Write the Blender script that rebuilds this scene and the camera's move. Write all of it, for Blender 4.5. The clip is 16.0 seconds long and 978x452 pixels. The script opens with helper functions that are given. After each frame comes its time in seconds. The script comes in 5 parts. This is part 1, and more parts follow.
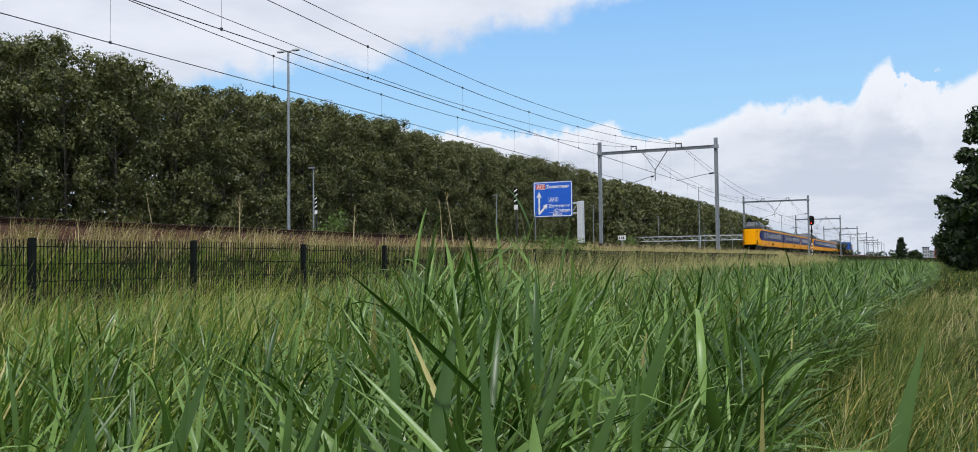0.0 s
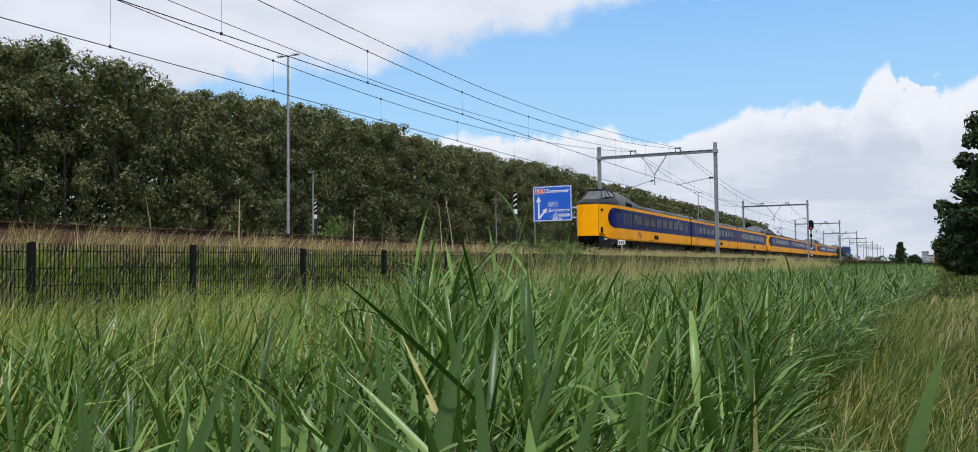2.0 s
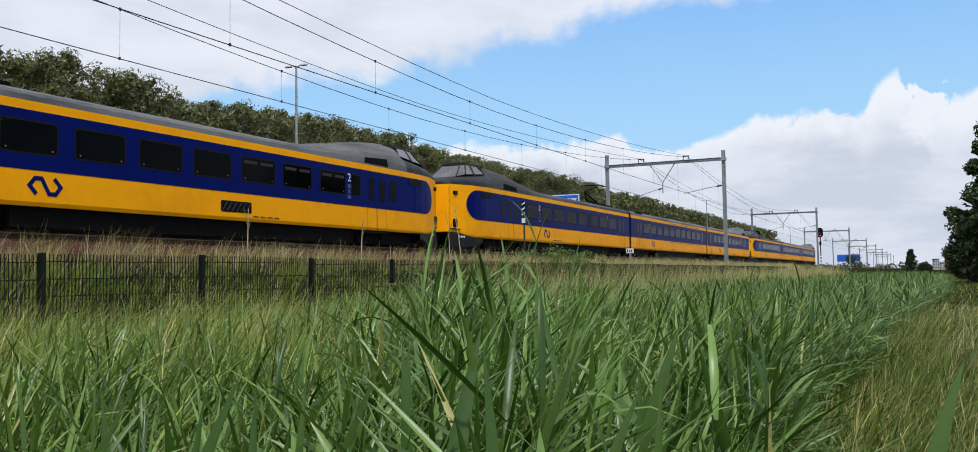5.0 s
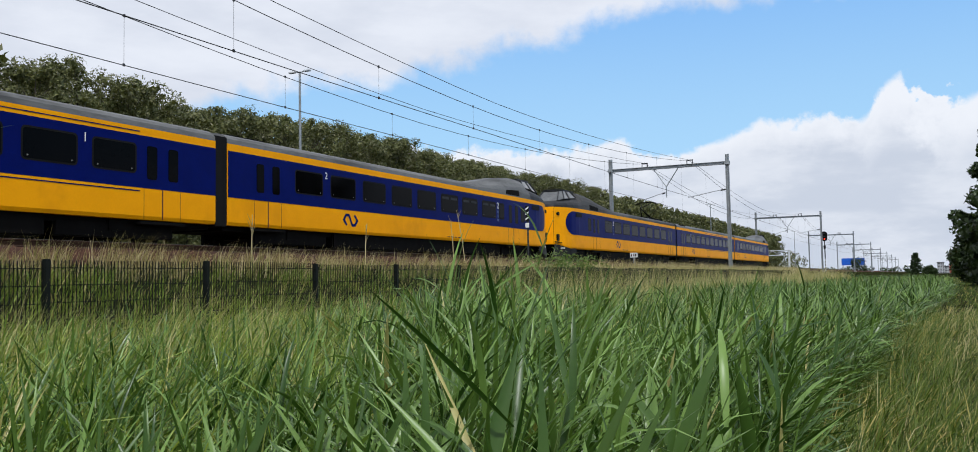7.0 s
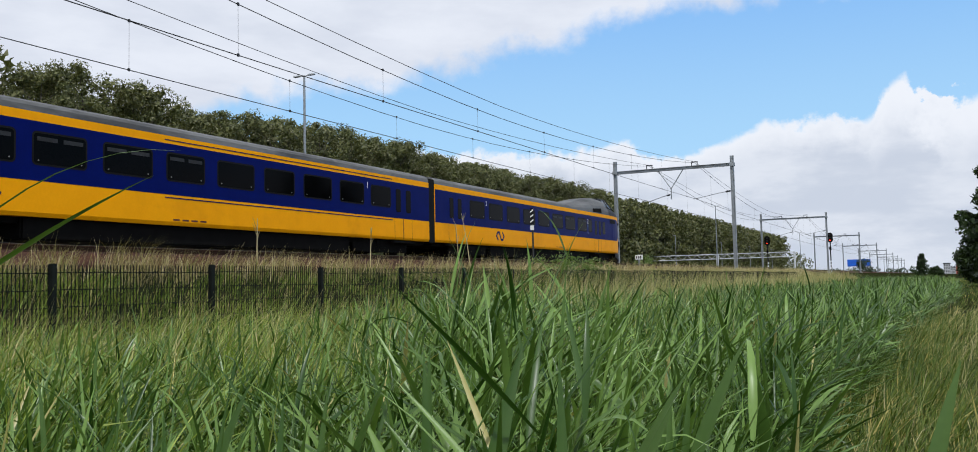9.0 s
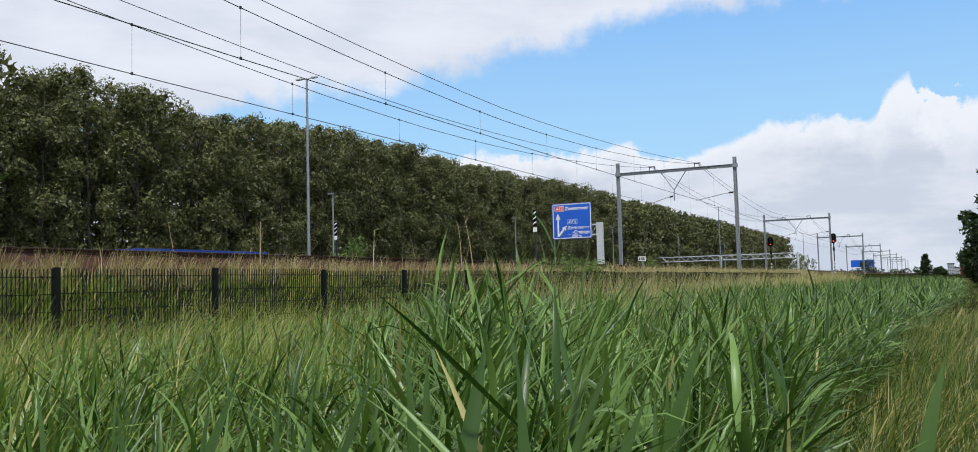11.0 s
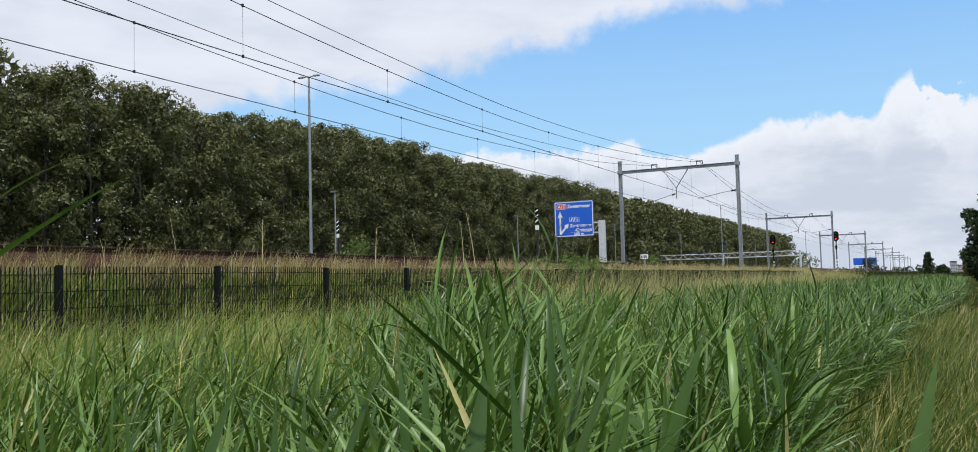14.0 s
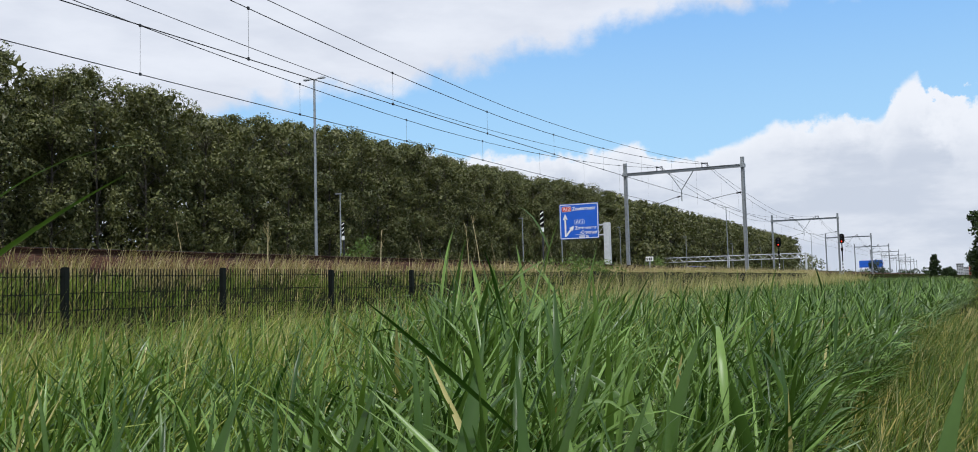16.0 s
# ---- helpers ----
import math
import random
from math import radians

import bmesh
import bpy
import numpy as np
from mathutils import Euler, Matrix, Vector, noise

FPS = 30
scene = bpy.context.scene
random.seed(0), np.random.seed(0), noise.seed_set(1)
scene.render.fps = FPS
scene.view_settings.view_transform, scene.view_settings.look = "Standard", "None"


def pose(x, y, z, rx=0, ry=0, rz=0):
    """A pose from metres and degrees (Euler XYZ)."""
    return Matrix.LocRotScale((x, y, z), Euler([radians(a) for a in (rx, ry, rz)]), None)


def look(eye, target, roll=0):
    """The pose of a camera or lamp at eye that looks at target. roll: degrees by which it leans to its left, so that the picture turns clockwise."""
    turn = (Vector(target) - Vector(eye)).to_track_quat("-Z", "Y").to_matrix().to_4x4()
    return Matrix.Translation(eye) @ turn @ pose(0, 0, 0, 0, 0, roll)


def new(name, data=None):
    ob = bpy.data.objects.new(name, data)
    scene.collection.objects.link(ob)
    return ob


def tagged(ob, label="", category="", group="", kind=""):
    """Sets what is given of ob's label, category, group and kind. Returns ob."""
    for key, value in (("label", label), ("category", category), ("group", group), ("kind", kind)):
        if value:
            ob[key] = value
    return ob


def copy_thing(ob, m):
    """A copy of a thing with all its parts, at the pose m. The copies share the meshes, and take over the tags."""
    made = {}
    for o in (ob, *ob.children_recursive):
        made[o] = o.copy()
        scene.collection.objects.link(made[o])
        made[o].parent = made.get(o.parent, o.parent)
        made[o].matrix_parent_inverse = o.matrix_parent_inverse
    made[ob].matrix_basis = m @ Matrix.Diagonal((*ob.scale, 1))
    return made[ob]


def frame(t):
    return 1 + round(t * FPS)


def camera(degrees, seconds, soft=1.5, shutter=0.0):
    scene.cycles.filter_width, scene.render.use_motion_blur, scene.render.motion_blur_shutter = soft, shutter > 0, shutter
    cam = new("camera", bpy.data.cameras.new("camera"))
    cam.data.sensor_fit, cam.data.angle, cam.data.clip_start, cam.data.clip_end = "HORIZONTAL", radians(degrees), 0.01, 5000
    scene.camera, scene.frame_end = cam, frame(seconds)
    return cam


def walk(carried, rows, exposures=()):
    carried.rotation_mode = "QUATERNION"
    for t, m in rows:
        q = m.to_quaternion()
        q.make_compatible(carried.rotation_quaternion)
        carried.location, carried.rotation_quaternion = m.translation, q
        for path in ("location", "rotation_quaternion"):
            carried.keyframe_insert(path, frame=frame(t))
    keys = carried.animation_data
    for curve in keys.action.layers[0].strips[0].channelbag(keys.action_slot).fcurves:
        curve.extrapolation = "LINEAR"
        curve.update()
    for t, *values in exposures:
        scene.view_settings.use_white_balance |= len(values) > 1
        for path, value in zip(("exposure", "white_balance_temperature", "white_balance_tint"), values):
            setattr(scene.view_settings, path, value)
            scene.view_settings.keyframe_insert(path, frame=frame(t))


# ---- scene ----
cam = camera(57.9, 16.0, soft=0.9, shutter=0.0)
EYE = Vector((0.0, 0.0, 1.0))
# seconds, turn to the left of the track, tilt up, lean (degrees)
PATH = [
    (0, 25.224, 2.321, -0.677),
    (0.5, 25.181, 2.438, -0.581),
    (1, 25.155, 2.470, -0.570),
    (1.5, 25.175, 2.550, -0.652),
    (2, 25.190, 2.606, -0.658),
    (2.5, 25.228, 2.689, -0.661),
    (3, 25.310, 2.771, -0.675),
    (3.5, 25.467, 2.886, -0.760),
    (4, 25.570, 2.987, -0.776),
    (6.5, 25.897, 3.461, -1.026),
    (7, 25.944, 3.512, -1.054),
    (7.5, 26.015, 3.541, -1.153),
    (8, 26.119, 3.544, -1.146),
    (8.5, 26.182, 3.654, -1.222),
    (9, 26.253, 3.695, -1.298),
    (11.5, 26.459, 3.857, -1.574),
    (12, 26.467, 3.829, -1.629),
    (12.5, 26.474, 3.853, -1.575),
    (13, 26.486, 3.791, -1.529),
    (13.5, 26.544, 3.712, -1.491),
    (14, 26.579, 3.703, -1.504),
    (14.5, 26.664, 3.728, -1.491),
    (15, 26.714, 3.720, -1.435),
    (15.5, 26.806, 3.868, -1.420),
    (16, 26.902, 3.858, -1.472),
]


def aim(yaw, tilt, roll):
    a, p = radians(yaw), radians(tilt)
    way = Vector((-math.sin(a) * math.cos(p), math.cos(a) * math.cos(p), math.sin(p)))
    return look(EYE, EYE + 10 * way, roll)


walk(cam, [(t, aim(a, b, c)) for t, a, b, c in PATH], exposures=[(0, 0.0, 6150, 10), (16, 0.0, 6150, 10)])

# ---- sky, sun, exposure ----
SUN_EL, SUN_AZ = 58.0, 150.0  # elevation; direction of the sun, degrees from +y towards +x
world = bpy.data.worlds.new("sky")
scene.world = world
world.use_nodes = True


class Net:
    """A small builder for node trees."""

    def __init__(self, tree):
        self.tree = tree
        tree.nodes.clear()

    def add(self, kind, ins=None, **props):
        n = self.tree.nodes.new(kind)
        for k, v in props.items():
            setattr(n, k, v)
        for k, v in (ins or {}).items():
            if isinstance(v, bpy.types.NodeSocket):
                self.tree.links.new(v, n.inputs[k])
            else:
                n.inputs[k].default_value = v
        return n

    def math(self, op, a, b=0.0, c=0.0):
        return self.add("ShaderNodeMath", {0: a, 1: b, 2: c}, operation=op).outputs[0]

    def ramp(self, fac, lo, hi):
        n = self.add("ShaderNodeMapRange", {0: fac, 1: lo, 2: hi, 3: 0.0, 4: 1.0}, interpolation_type="SMOOTHSTEP")
        return n.outputs[0]

    def mix(self, fac, a, b, blend="MIX"):
        n = self.add("ShaderNodeMix", data_type="RGBA", blend_type=blend)
        for i, v in ((0, fac), (6, a), (7, b)):
            if isinstance(v, bpy.types.NodeSocket):
                self.tree.links.new(v, n.inputs[i])
            else:
                n.inputs[i].default_value = v if i == 0 else (*v[:3], 1.0)
        return n.outputs[2]


def build_sky():
    n = Net(world.node_tree)
    sky = n.add("ShaderNodeTexSky", sky_type="NISHITA", sun_disc=False)
    sky.sun_elevation, sky.sun_rotation = radians(SUN_EL), radians(SUN_AZ)
    sky.air_density, sky.dust_density, sky.ozone_density = 1.0, 0.6, 2.0
    co = n.add("ShaderNodeTexCoord").outputs["Generated"]
    sep = n.add("ShaderNodeSeparateXYZ", {0: co})
    x, y, z = sep.outputs[0], sep.outputs[1], sep.outputs[2]
    # azimuth to the left of +y, elevation, both in degrees
    az = n.math("MULTIPLY", n.math("ARCTAN2", n.math("MULTIPLY", x, -1.0), y), 57.2958)
    el = n.math("MULTIPLY", n.math("ARCSINE", z), 57.2958)
    warp = n.add("ShaderNodeTexNoise", {"Vector": co, "Scale": 9.0, "Detail": 8.0, "Roughness": 0.58})
    wob = n.math("SUBTRACT", warp.outputs[0], 0.5)
    fine = n.add("ShaderNodeTexNoise", {"Vector": co, "Scale": 30.0, "Detail": 7.0, "Roughness": 0.6})
    fob = n.math("SUBTRACT", fine.outputs[0], 0.5)
    # high cloud sheet: above a line that climbs towards the right
    edge = n.math("MINIMUM", n.math("ADD", n.math("MULTIPLY", az, -0.22), 20.1), 16.7)
    high = n.math("ADD", n.math("SUBTRACT", el, edge), n.math("MULTIPLY", wob, 5.5))
    high = n.math("ADD", high, n.math("MULTIPLY", fob, 1.8))
    m_high = n.ramp(high, -0.7, 1.0)
    # low cloud bank near the horizon with one towering head
    low_top = n.math("ADD", 7.5, n.math("MULTIPLY", wob, 2.6))
    low_top = n.math("ADD", low_top, n.math("MULTIPLY", fob, 3.2))

    ragged = n.math("ADD", az, n.math("ADD", n.math("MULTIPLY", fob, 4.5), n.math("MULTIPLY", wob, 3.0)))

    def heap(centre, width, height):
        q = n.math("DIVIDE", n.math("SUBTRACT", ragged, centre), width)
        q = n.math("MULTIPLY", q, q)
        return n.math("MULTIPLY", n.math("POWER", 2.718, n.math("MULTIPLY", n.math("POWER", q, 1.3), -1.0)), height)

    heads = n.math("ADD", heap(0.6, 1.8, 3.5), heap(-4.4, 3.2, 2.6))
    heads = n.math("ADD", heads, heap(17.3, 1.9, 0.5))
    low_top = n.math("ADD", low_top, heads)
    low_top = n.math("ADD", low_top, heap(6.5, 5.2, 1.7))
    left = n.ramp(az, 6.0, 26.0)
    low_top = n.math("ADD", low_top, n.math("MULTIPLY", left, 1.0))
    depth = n.math("SUBTRACT", low_top, el)
    m_low = n.ramp(depth, -0.12, 0.55)
    # cloud shading: bright heads, grey-blue layered body
    tone = n.add("ShaderNodeTexNoise", {"Vector": n.add("ShaderNodeVectorMath", {0: co, 1: (1.0, 1.0, 3.2)}, operation="MULTIPLY").outputs[0],
                                        "Scale": 7.0, "Detail": 6.0, "Roughness": 0.55}).outputs[0]
    crest = n.math("MULTIPLY", n.ramp(heads, 0.0, 2.6), n.math("SUBTRACT", 1.0, n.ramp(depth, 1.2, 4.5)))
    body = n.math("MULTIPLY", n.ramp(depth, 0.0, 2.2), n.math("SUBTRACT", 1.0, n.math("MULTIPLY", crest, 0.85)))
    grey = n.math("MULTIPLY", body, n.math("ADD", 0.45, n.math("MULTIPLY", n.ramp(tone, 0.34, 0.58), 0.55)))
    c_low = n.mix(grey, (0.94, 0.945, 0.965), (0.64, 0.68, 0.755))
    c_high = n.mix(n.ramp(tone, 0.3, 0.7), (0.74, 0.765, 0.83), (0.87, 0.885, 0.93))
    blue = n.mix(n.ramp(el, 6.0, 24.0), (0.46, 0.75, 1.0), (0.22, 0.50, 0.98))
    sky_c = n.mix(0.85, n.mix(1.0, sky.outputs[0], (0.115, 0.115, 0.115), "MULTIPLY"), blue)
    c = n.mix(m_high, sky_c, c_high)
    c = n.mix(m_low, c, c_low)
    bg = n.add("ShaderNodeBackground", {"Color": c, "Strength": 0.96})
    n.add("ShaderNodeOutputWorld", {0: bg.outputs[0]})


build_sky()
sun = new("sun", bpy.data.lights.new("sun", "SUN"))
sun.data.energy, sun.data.angle, sun.data.color = 3.0, radians(4.0), (1.0, 0.97, 0.92)
sv = Vector((math.sin(radians(SUN_AZ)) * math.cos(radians(SUN_EL)), math.cos(radians(SUN_AZ)) * math.cos(radians(SUN_EL)), math.sin(radians(SUN_EL))))
sun.matrix_world = look(sv * 100, (0, 0, 0))


# ---- materials ----
def surface(name, a, b=None, scale=3.0, rough=0.6, metal=0.0, bump=0.0, bump_scale=60.0, vary=0.0, island=0.0, stain=None, stain_scale=0.6, spec=0.5, stretch=None):
    """Colour a mottled with b at two scales, with an optional third stain colour, relief and variation from piece to piece."""
    m = bpy.data.materials.new(name)
    m.use_nodes = True
    n = Net(m.node_tree)
    b = b or tuple(0.75 * c for c in a)
    co = n.add("ShaderNodeTexCoord").outputs["Object"]
    if stretch:
        co = n.add("ShaderNodeVectorMath", {0: co, 1: stretch}, operation="MULTIPLY").outputs[0]
    t1 = n.add("ShaderNodeTexNoise", {"Vector": co, "Scale": scale, "Detail": 6.0, "Roughness": 0.6}).outputs[0]
    t2 = n.add("ShaderNodeTexNoise", {"Vector": co, "Scale": scale * 14, "Detail": 3.0}).outputs[0]
    f = n.math("ADD", n.math("MULTIPLY", t1, 0.65), n.math("MULTIPLY", t2, 0.35))
    c = n.mix(n.ramp(f, 0.36, 0.64), a, b)
    if stain:
        t3 = n.add("ShaderNodeTexNoise", {"Vector": co, "Scale": stain_scale, "Detail": 5.0, "Roughness": 0.65}).outputs[0]
        c = n.mix(n.ramp(t3, 0.5, 0.68), c, stain)
    rnd = None
    if vary:
        rnd = n.add("ShaderNodeObjectInfo").outputs["Random"]
    if island:
        rnd = n.add("ShaderNodeNewGeometry").outputs["Random Per Island"]
    if rnd is not None:
        k = max(vary, island)
        v = n.math("ADD", 1.0 - k, n.math("MULTIPLY", rnd, 2 * k))
        c = n.mix(1.0, c, n.add("ShaderNodeCombineColor", {0: v, 1: v, 2: v}).outputs[0], "MULTIPLY")
    r = n.math("ADD", rough - 0.08, n.math("MULTIPLY", t1, 0.16))
    ins = {"Base Color": c, "Roughness": r, "Metallic": metal, "Specular IOR Level": spec}
    if bump:
        tb = n.add("ShaderNodeTexNoise", {"Vector": co, "Scale": bump_scale, "Detail": 5.0}).outputs[0]
        ins["Normal"] = n.add("ShaderNodeBump", {"Height": tb, "Strength": bump, "Distance": 0.02}).outputs[0]
    bs = n.add("ShaderNodeBsdfPrincipled", ins)
    n.add("ShaderNodeOutputMaterial", {0: bs.outputs[0]})
    return m


def foliage(name, a, b, dry=None, dry_part=0.15, rough=0.5, through_light=0.35, big=0.8):
    """Leaf material: colour varies leaf by leaf and over the stand; light passes through."""
    m = bpy.data.materials.new(name)
    m.use_nodes = True
    n = Net(m.node_tree)
    geo = n.add("ShaderNodeNewGeometry")
    rnd = geo.outputs["Random Per Island"]
    t = n.add("ShaderNodeTexNoise", {"Vector": geo.outputs["Position"], "Scale": big, "Detail": 4.0}).outputs[0]
    c = n.mix(n.ramp(n.math("ADD", n.math("MULTIPLY", rnd, 0.6), n.math("MULTIPLY", t, 0.5)), 0.2, 0.92), a, b)
    if dry:
        c = n.mix(n.math("GREATER_THAN", n.math("FRACT", n.math("MULTIPLY", rnd, 7.31)), 1.0 - dry_part), c, dry)
    v = n.add("ShaderNodeTexNoise", {"Vector": geo.outputs["Position"], "Scale": 55.0, "Detail": 3.0}).outputs[0]
    c = n.mix(n.math("MULTIPLY", v, 0.5), c, n.mix(1.0, c, (0.6, 0.62, 0.55), "MULTIPLY"))
    bs = n.add("ShaderNodeBsdfPrincipled", {"Base Color": c, "Roughness": rough, "Specular IOR Level": 0.35})
    tr = n.add("ShaderNodeBsdfTranslucent", {"Color": n.mix(1.0, c, (1.25, 1.3, 0.6), "MULTIPLY")})
    mx = n.add("ShaderNodeMixShader", {0: through_light, 1: bs.outputs[0], 2: tr.outputs[0]})
    n.add("ShaderNodeOutputMaterial", {0: mx.outputs[0]})
    return m


def glow(name, col, strength):
    m = bpy.data.materials.new(name)
    m.use_nodes = True
    n = Net(m.node_tree)
    e = n.add("ShaderNodeEmission", {"Color": (*col, 1), "Strength": strength})
    n.add("ShaderNodeOutputMaterial", {0: e.outputs[0]})
    return m


M_SOIL = surface("meadow_soil", (0.022, 0.026, 0.010), (0.012, 0.015, 0.006), 0.8, 0.9, bump=0.6, bump_scale=9, stain=(0.035, 0.035, 0.014), stain_scale=0.25, spec=0.0)
M_BALLAST = surface("ballast", (0.075, 0.036, 0.022), (0.028, 0.015, 0.011), 6, 0.9, bump=1.0, bump_scale=22, stain=(0.06, 0.034, 0.024), stain_scale=0.5, spec=0.05)
M_STONE = surface("ballast_stone", (0.12, 0.06, 0.038), (0.05, 0.028, 0.02), 9, 0.9, island=0.4, spec=0.1)
M_RAIL = surface("rusty_rail", (0.05, 0.024, 0.015), (0.025, 0.014, 0.01), 4, 0.7, spec=0.1)
M_RAILTOP = surface("polished_rail", (0.3, 0.27, 0.25), (0.2, 0.18, 0.17), 4, 0.4, metal=1.0)
M_CONCRETE = surface("concrete", (0.4, 0.38, 0.35), (0.28, 0.27, 0.25), 3, 0.85, bump=0.2)
M_SLEEPER = surface("stained_concrete", (0.12, 0.085, 0.065), (0.07, 0.05, 0.04), 3, 0.9, bump=0.2, spec=0.1)
M_ASPHALT = surface("asphalt", (0.055, 0.055, 0.058), (0.04, 0.04, 0.042), 2, 0.85, bump=0.3)
M_LINE = surface("road_paint", (0.75, 0.75, 0.72), (0.6, 0.6, 0.58), 3, 0.6)
M_GALV = surface("galvanised_steel", (0.34, 0.36, 0.37), (0.24, 0.26, 0.27), 5, 0.5, metal=0.55, stain=(0.2, 0.21, 0.21))
M_PALE = surface("pale_steel", (0.6, 0.62, 0.63), (0.5, 0.52, 0.53), 4, 0.5, metal=0.2)
M_WIRE = surface("copper_wire", (0.06, 0.062, 0.065), (0.04, 0.042, 0.045), 3, 0.5, metal=0.6)
M_DROPPER = surface("dull_wire", (0.22, 0.225, 0.23), (0.16, 0.165, 0.17), 3, 0.6, metal=0.3)
M_FENCE = surface("black_fence_paint", (0.004, 0.006, 0.005), (0.008, 0.01, 0.009), 8, 0.6, spec=0.15)
M_YELLOW = surface("yellow_paint", (0.93, 0.385, 0.0), (0.88, 0.36, 0.0), 1.2, 0.45, stain=(0.80, 0.325, 0.002), stain_scale=0.4, spec=0.05)
M_BLUE = surface("blue_paint", (0.0005, 0.0055, 0.105), (0.0004, 0.0045, 0.088), 1.5, 0.4, spec=0.05)
M_ROOF = surface("roof_grey", (0.135, 0.138, 0.138), (0.085, 0.087, 0.087), 1.0, 0.6, spec=0.25, stain=(0.045, 0.046, 0.047), stain_scale=0.5, stretch=(1, 0.25, 1))
M_ROOF_SOOTY = surface("sooty_roof", (0.06, 0.06, 0.06), (0.035, 0.035, 0.035), 1.0, 0.65, spec=0.2, stain=(0.11, 0.11, 0.108), stain_scale=0.45, stretch=(1, 0.25, 1))
M_DARKGREY = surface("dark_grey_paint", (0.022, 0.023, 0.026), (0.013, 0.014, 0.016), 2, 0.55, stain=(0.04, 0.04, 0.042), spec=0.25)
M_PLOUGH = surface("plough_grey", (0.032, 0.034, 0.038), (0.02, 0.021, 0.024), 2, 0.55, spec=0.25)
M_BLACK = surface("black_rubber", (0.004, 0.004, 0.004), (0.007, 0.007, 0.007), 3, 0.7, spec=0.15)
# near black: the shade below the carriage floor is put into this base colour
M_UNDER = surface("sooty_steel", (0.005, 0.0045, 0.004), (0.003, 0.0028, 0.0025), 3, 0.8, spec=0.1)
M_GLASS = surface("dark_window_glass", (0.001, 0.001, 0.0012), (0.002, 0.002, 0.0025), 0.6, 0.1, spec=0.04)
M_CABGLASS = surface("cab_glass", (0.12, 0.125, 0.125), (0.06, 0.063, 0.065), 1.0, 0.15, spec=0.7)
M_LATCH = surface("latch_plastic", (0.2, 0.2, 0.19), None, 4, 0.5)
M_WHITE = surface("white_paint", (0.8, 0.8, 0.78), (0.7, 0.7, 0.68), 3, 0.5)
M_SIGNBLUE = surface("sign_blue", (0.012, 0.11, 0.58), (0.012, 0.1, 0.53), 0.8, 0.4)
M_LORRY = surface("lorry_blue", (0.01, 0.05, 0.27), (0.008, 0.04, 0.2), 0.8, 0.5)
M_RED = surface("sign_red", (0.6, 0.03, 0.02), (0.55, 0.03, 0.02), 2, 0.4)
M_REED = foliage("reed_leaf", (0.020, 0.060, 0.006), (0.185, 0.295, 0.070), (0.40, 0.36, 0.14), 0.01, 0.36, 0.2)
M_REED_STEM = foliage("reed_stem", (0.13, 0.2, 0.06), (0.2, 0.25, 0.09), None, 0, 0.5, 0.15)
M_GRASS = foliage("green_grass", (0.085, 0.145, 0.014), (0.28, 0.345, 0.06), (0.46, 0.38, 0.16), 0.15, 0.6, 0.25)
M_PATHGRASS = foliage("worn_grass", (0.036, 0.076, 0.005), (0.14, 0.185, 0.022), (0.46, 0.38, 0.12), 0.09, 0.6, 0.25)
M_STRAW = foliage("dry_grass", (0.42, 0.33, 0.16), (0.22, 0.21, 0.075), (0.6, 0.5, 0.3), 0.4, 0.7, 0.25)
M_THIN = foliage("thin_grass_stalk", (0.18, 0.25, 0.04), (0.36, 0.39, 0.12), (0.5, 0.42, 0.2), 0.2, 0.6, 0.25)
M_SEED = foliage("seeding_grass_stalk", (0.26, 0.27, 0.085), (0.46, 0.42, 0.19), (0.6, 0.51, 0.28), 0.25, 0.65, 0.25)
M_ARCH = foliage("arching_grass", (0.15, 0.225, 0.022), (0.40, 0.47, 0.11), (0.56, 0.48, 0.21), 0.10, 0.5, 0.3)
M_LEAF = foliage("poplar_leaf", (0.05, 0.062, 0.018), (0.185, 0.19, 0.066), (0.24, 0.235, 0.13), 0.08, 0.5, 0.15, 0.25)
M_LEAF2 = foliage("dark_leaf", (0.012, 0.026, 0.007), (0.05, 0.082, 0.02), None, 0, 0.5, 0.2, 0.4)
M_BUSH = foliage("shrub_leaf", (0.09, 0.15, 0.03), (0.16, 0.23, 0.06), None, 0, 0.5, 0.3, 0.6)
M_BARK = surface("bark", (0.1, 0.085, 0.065), (0.05, 0.042, 0.035), 6, 0.9, bump=0.8, bump_scale=20)


# ---- mesh helpers ----
def part(name, bm, material, parent=None, label="", smooth=False):
    me = bpy.data.meshes.new(name)
    bm.to_mesh(me)
    bm.free()
    for m in material if isinstance(material, (list, tuple)) else [material]:
        me.materials.append(m)
    if smooth:
        for p in me.polygons:
            p.use_smooth = True
    ob = new(name, me)
    ob.parent = parent
    return tagged(ob, label)


def share(name, me, parent, m=None, label=""):
    ob = new(name, me)
    ob.parent = parent
    if m is not None:
        ob.matrix_basis = m
    return tagged(ob, label)


def thing(name, label, category, group="", kind="", at=None):
    ob = new(name)
    ob.empty_display_size = 0.2
    if at is not None:
        ob.matrix_basis = at
    return tagged(ob, label, category, group, kind)


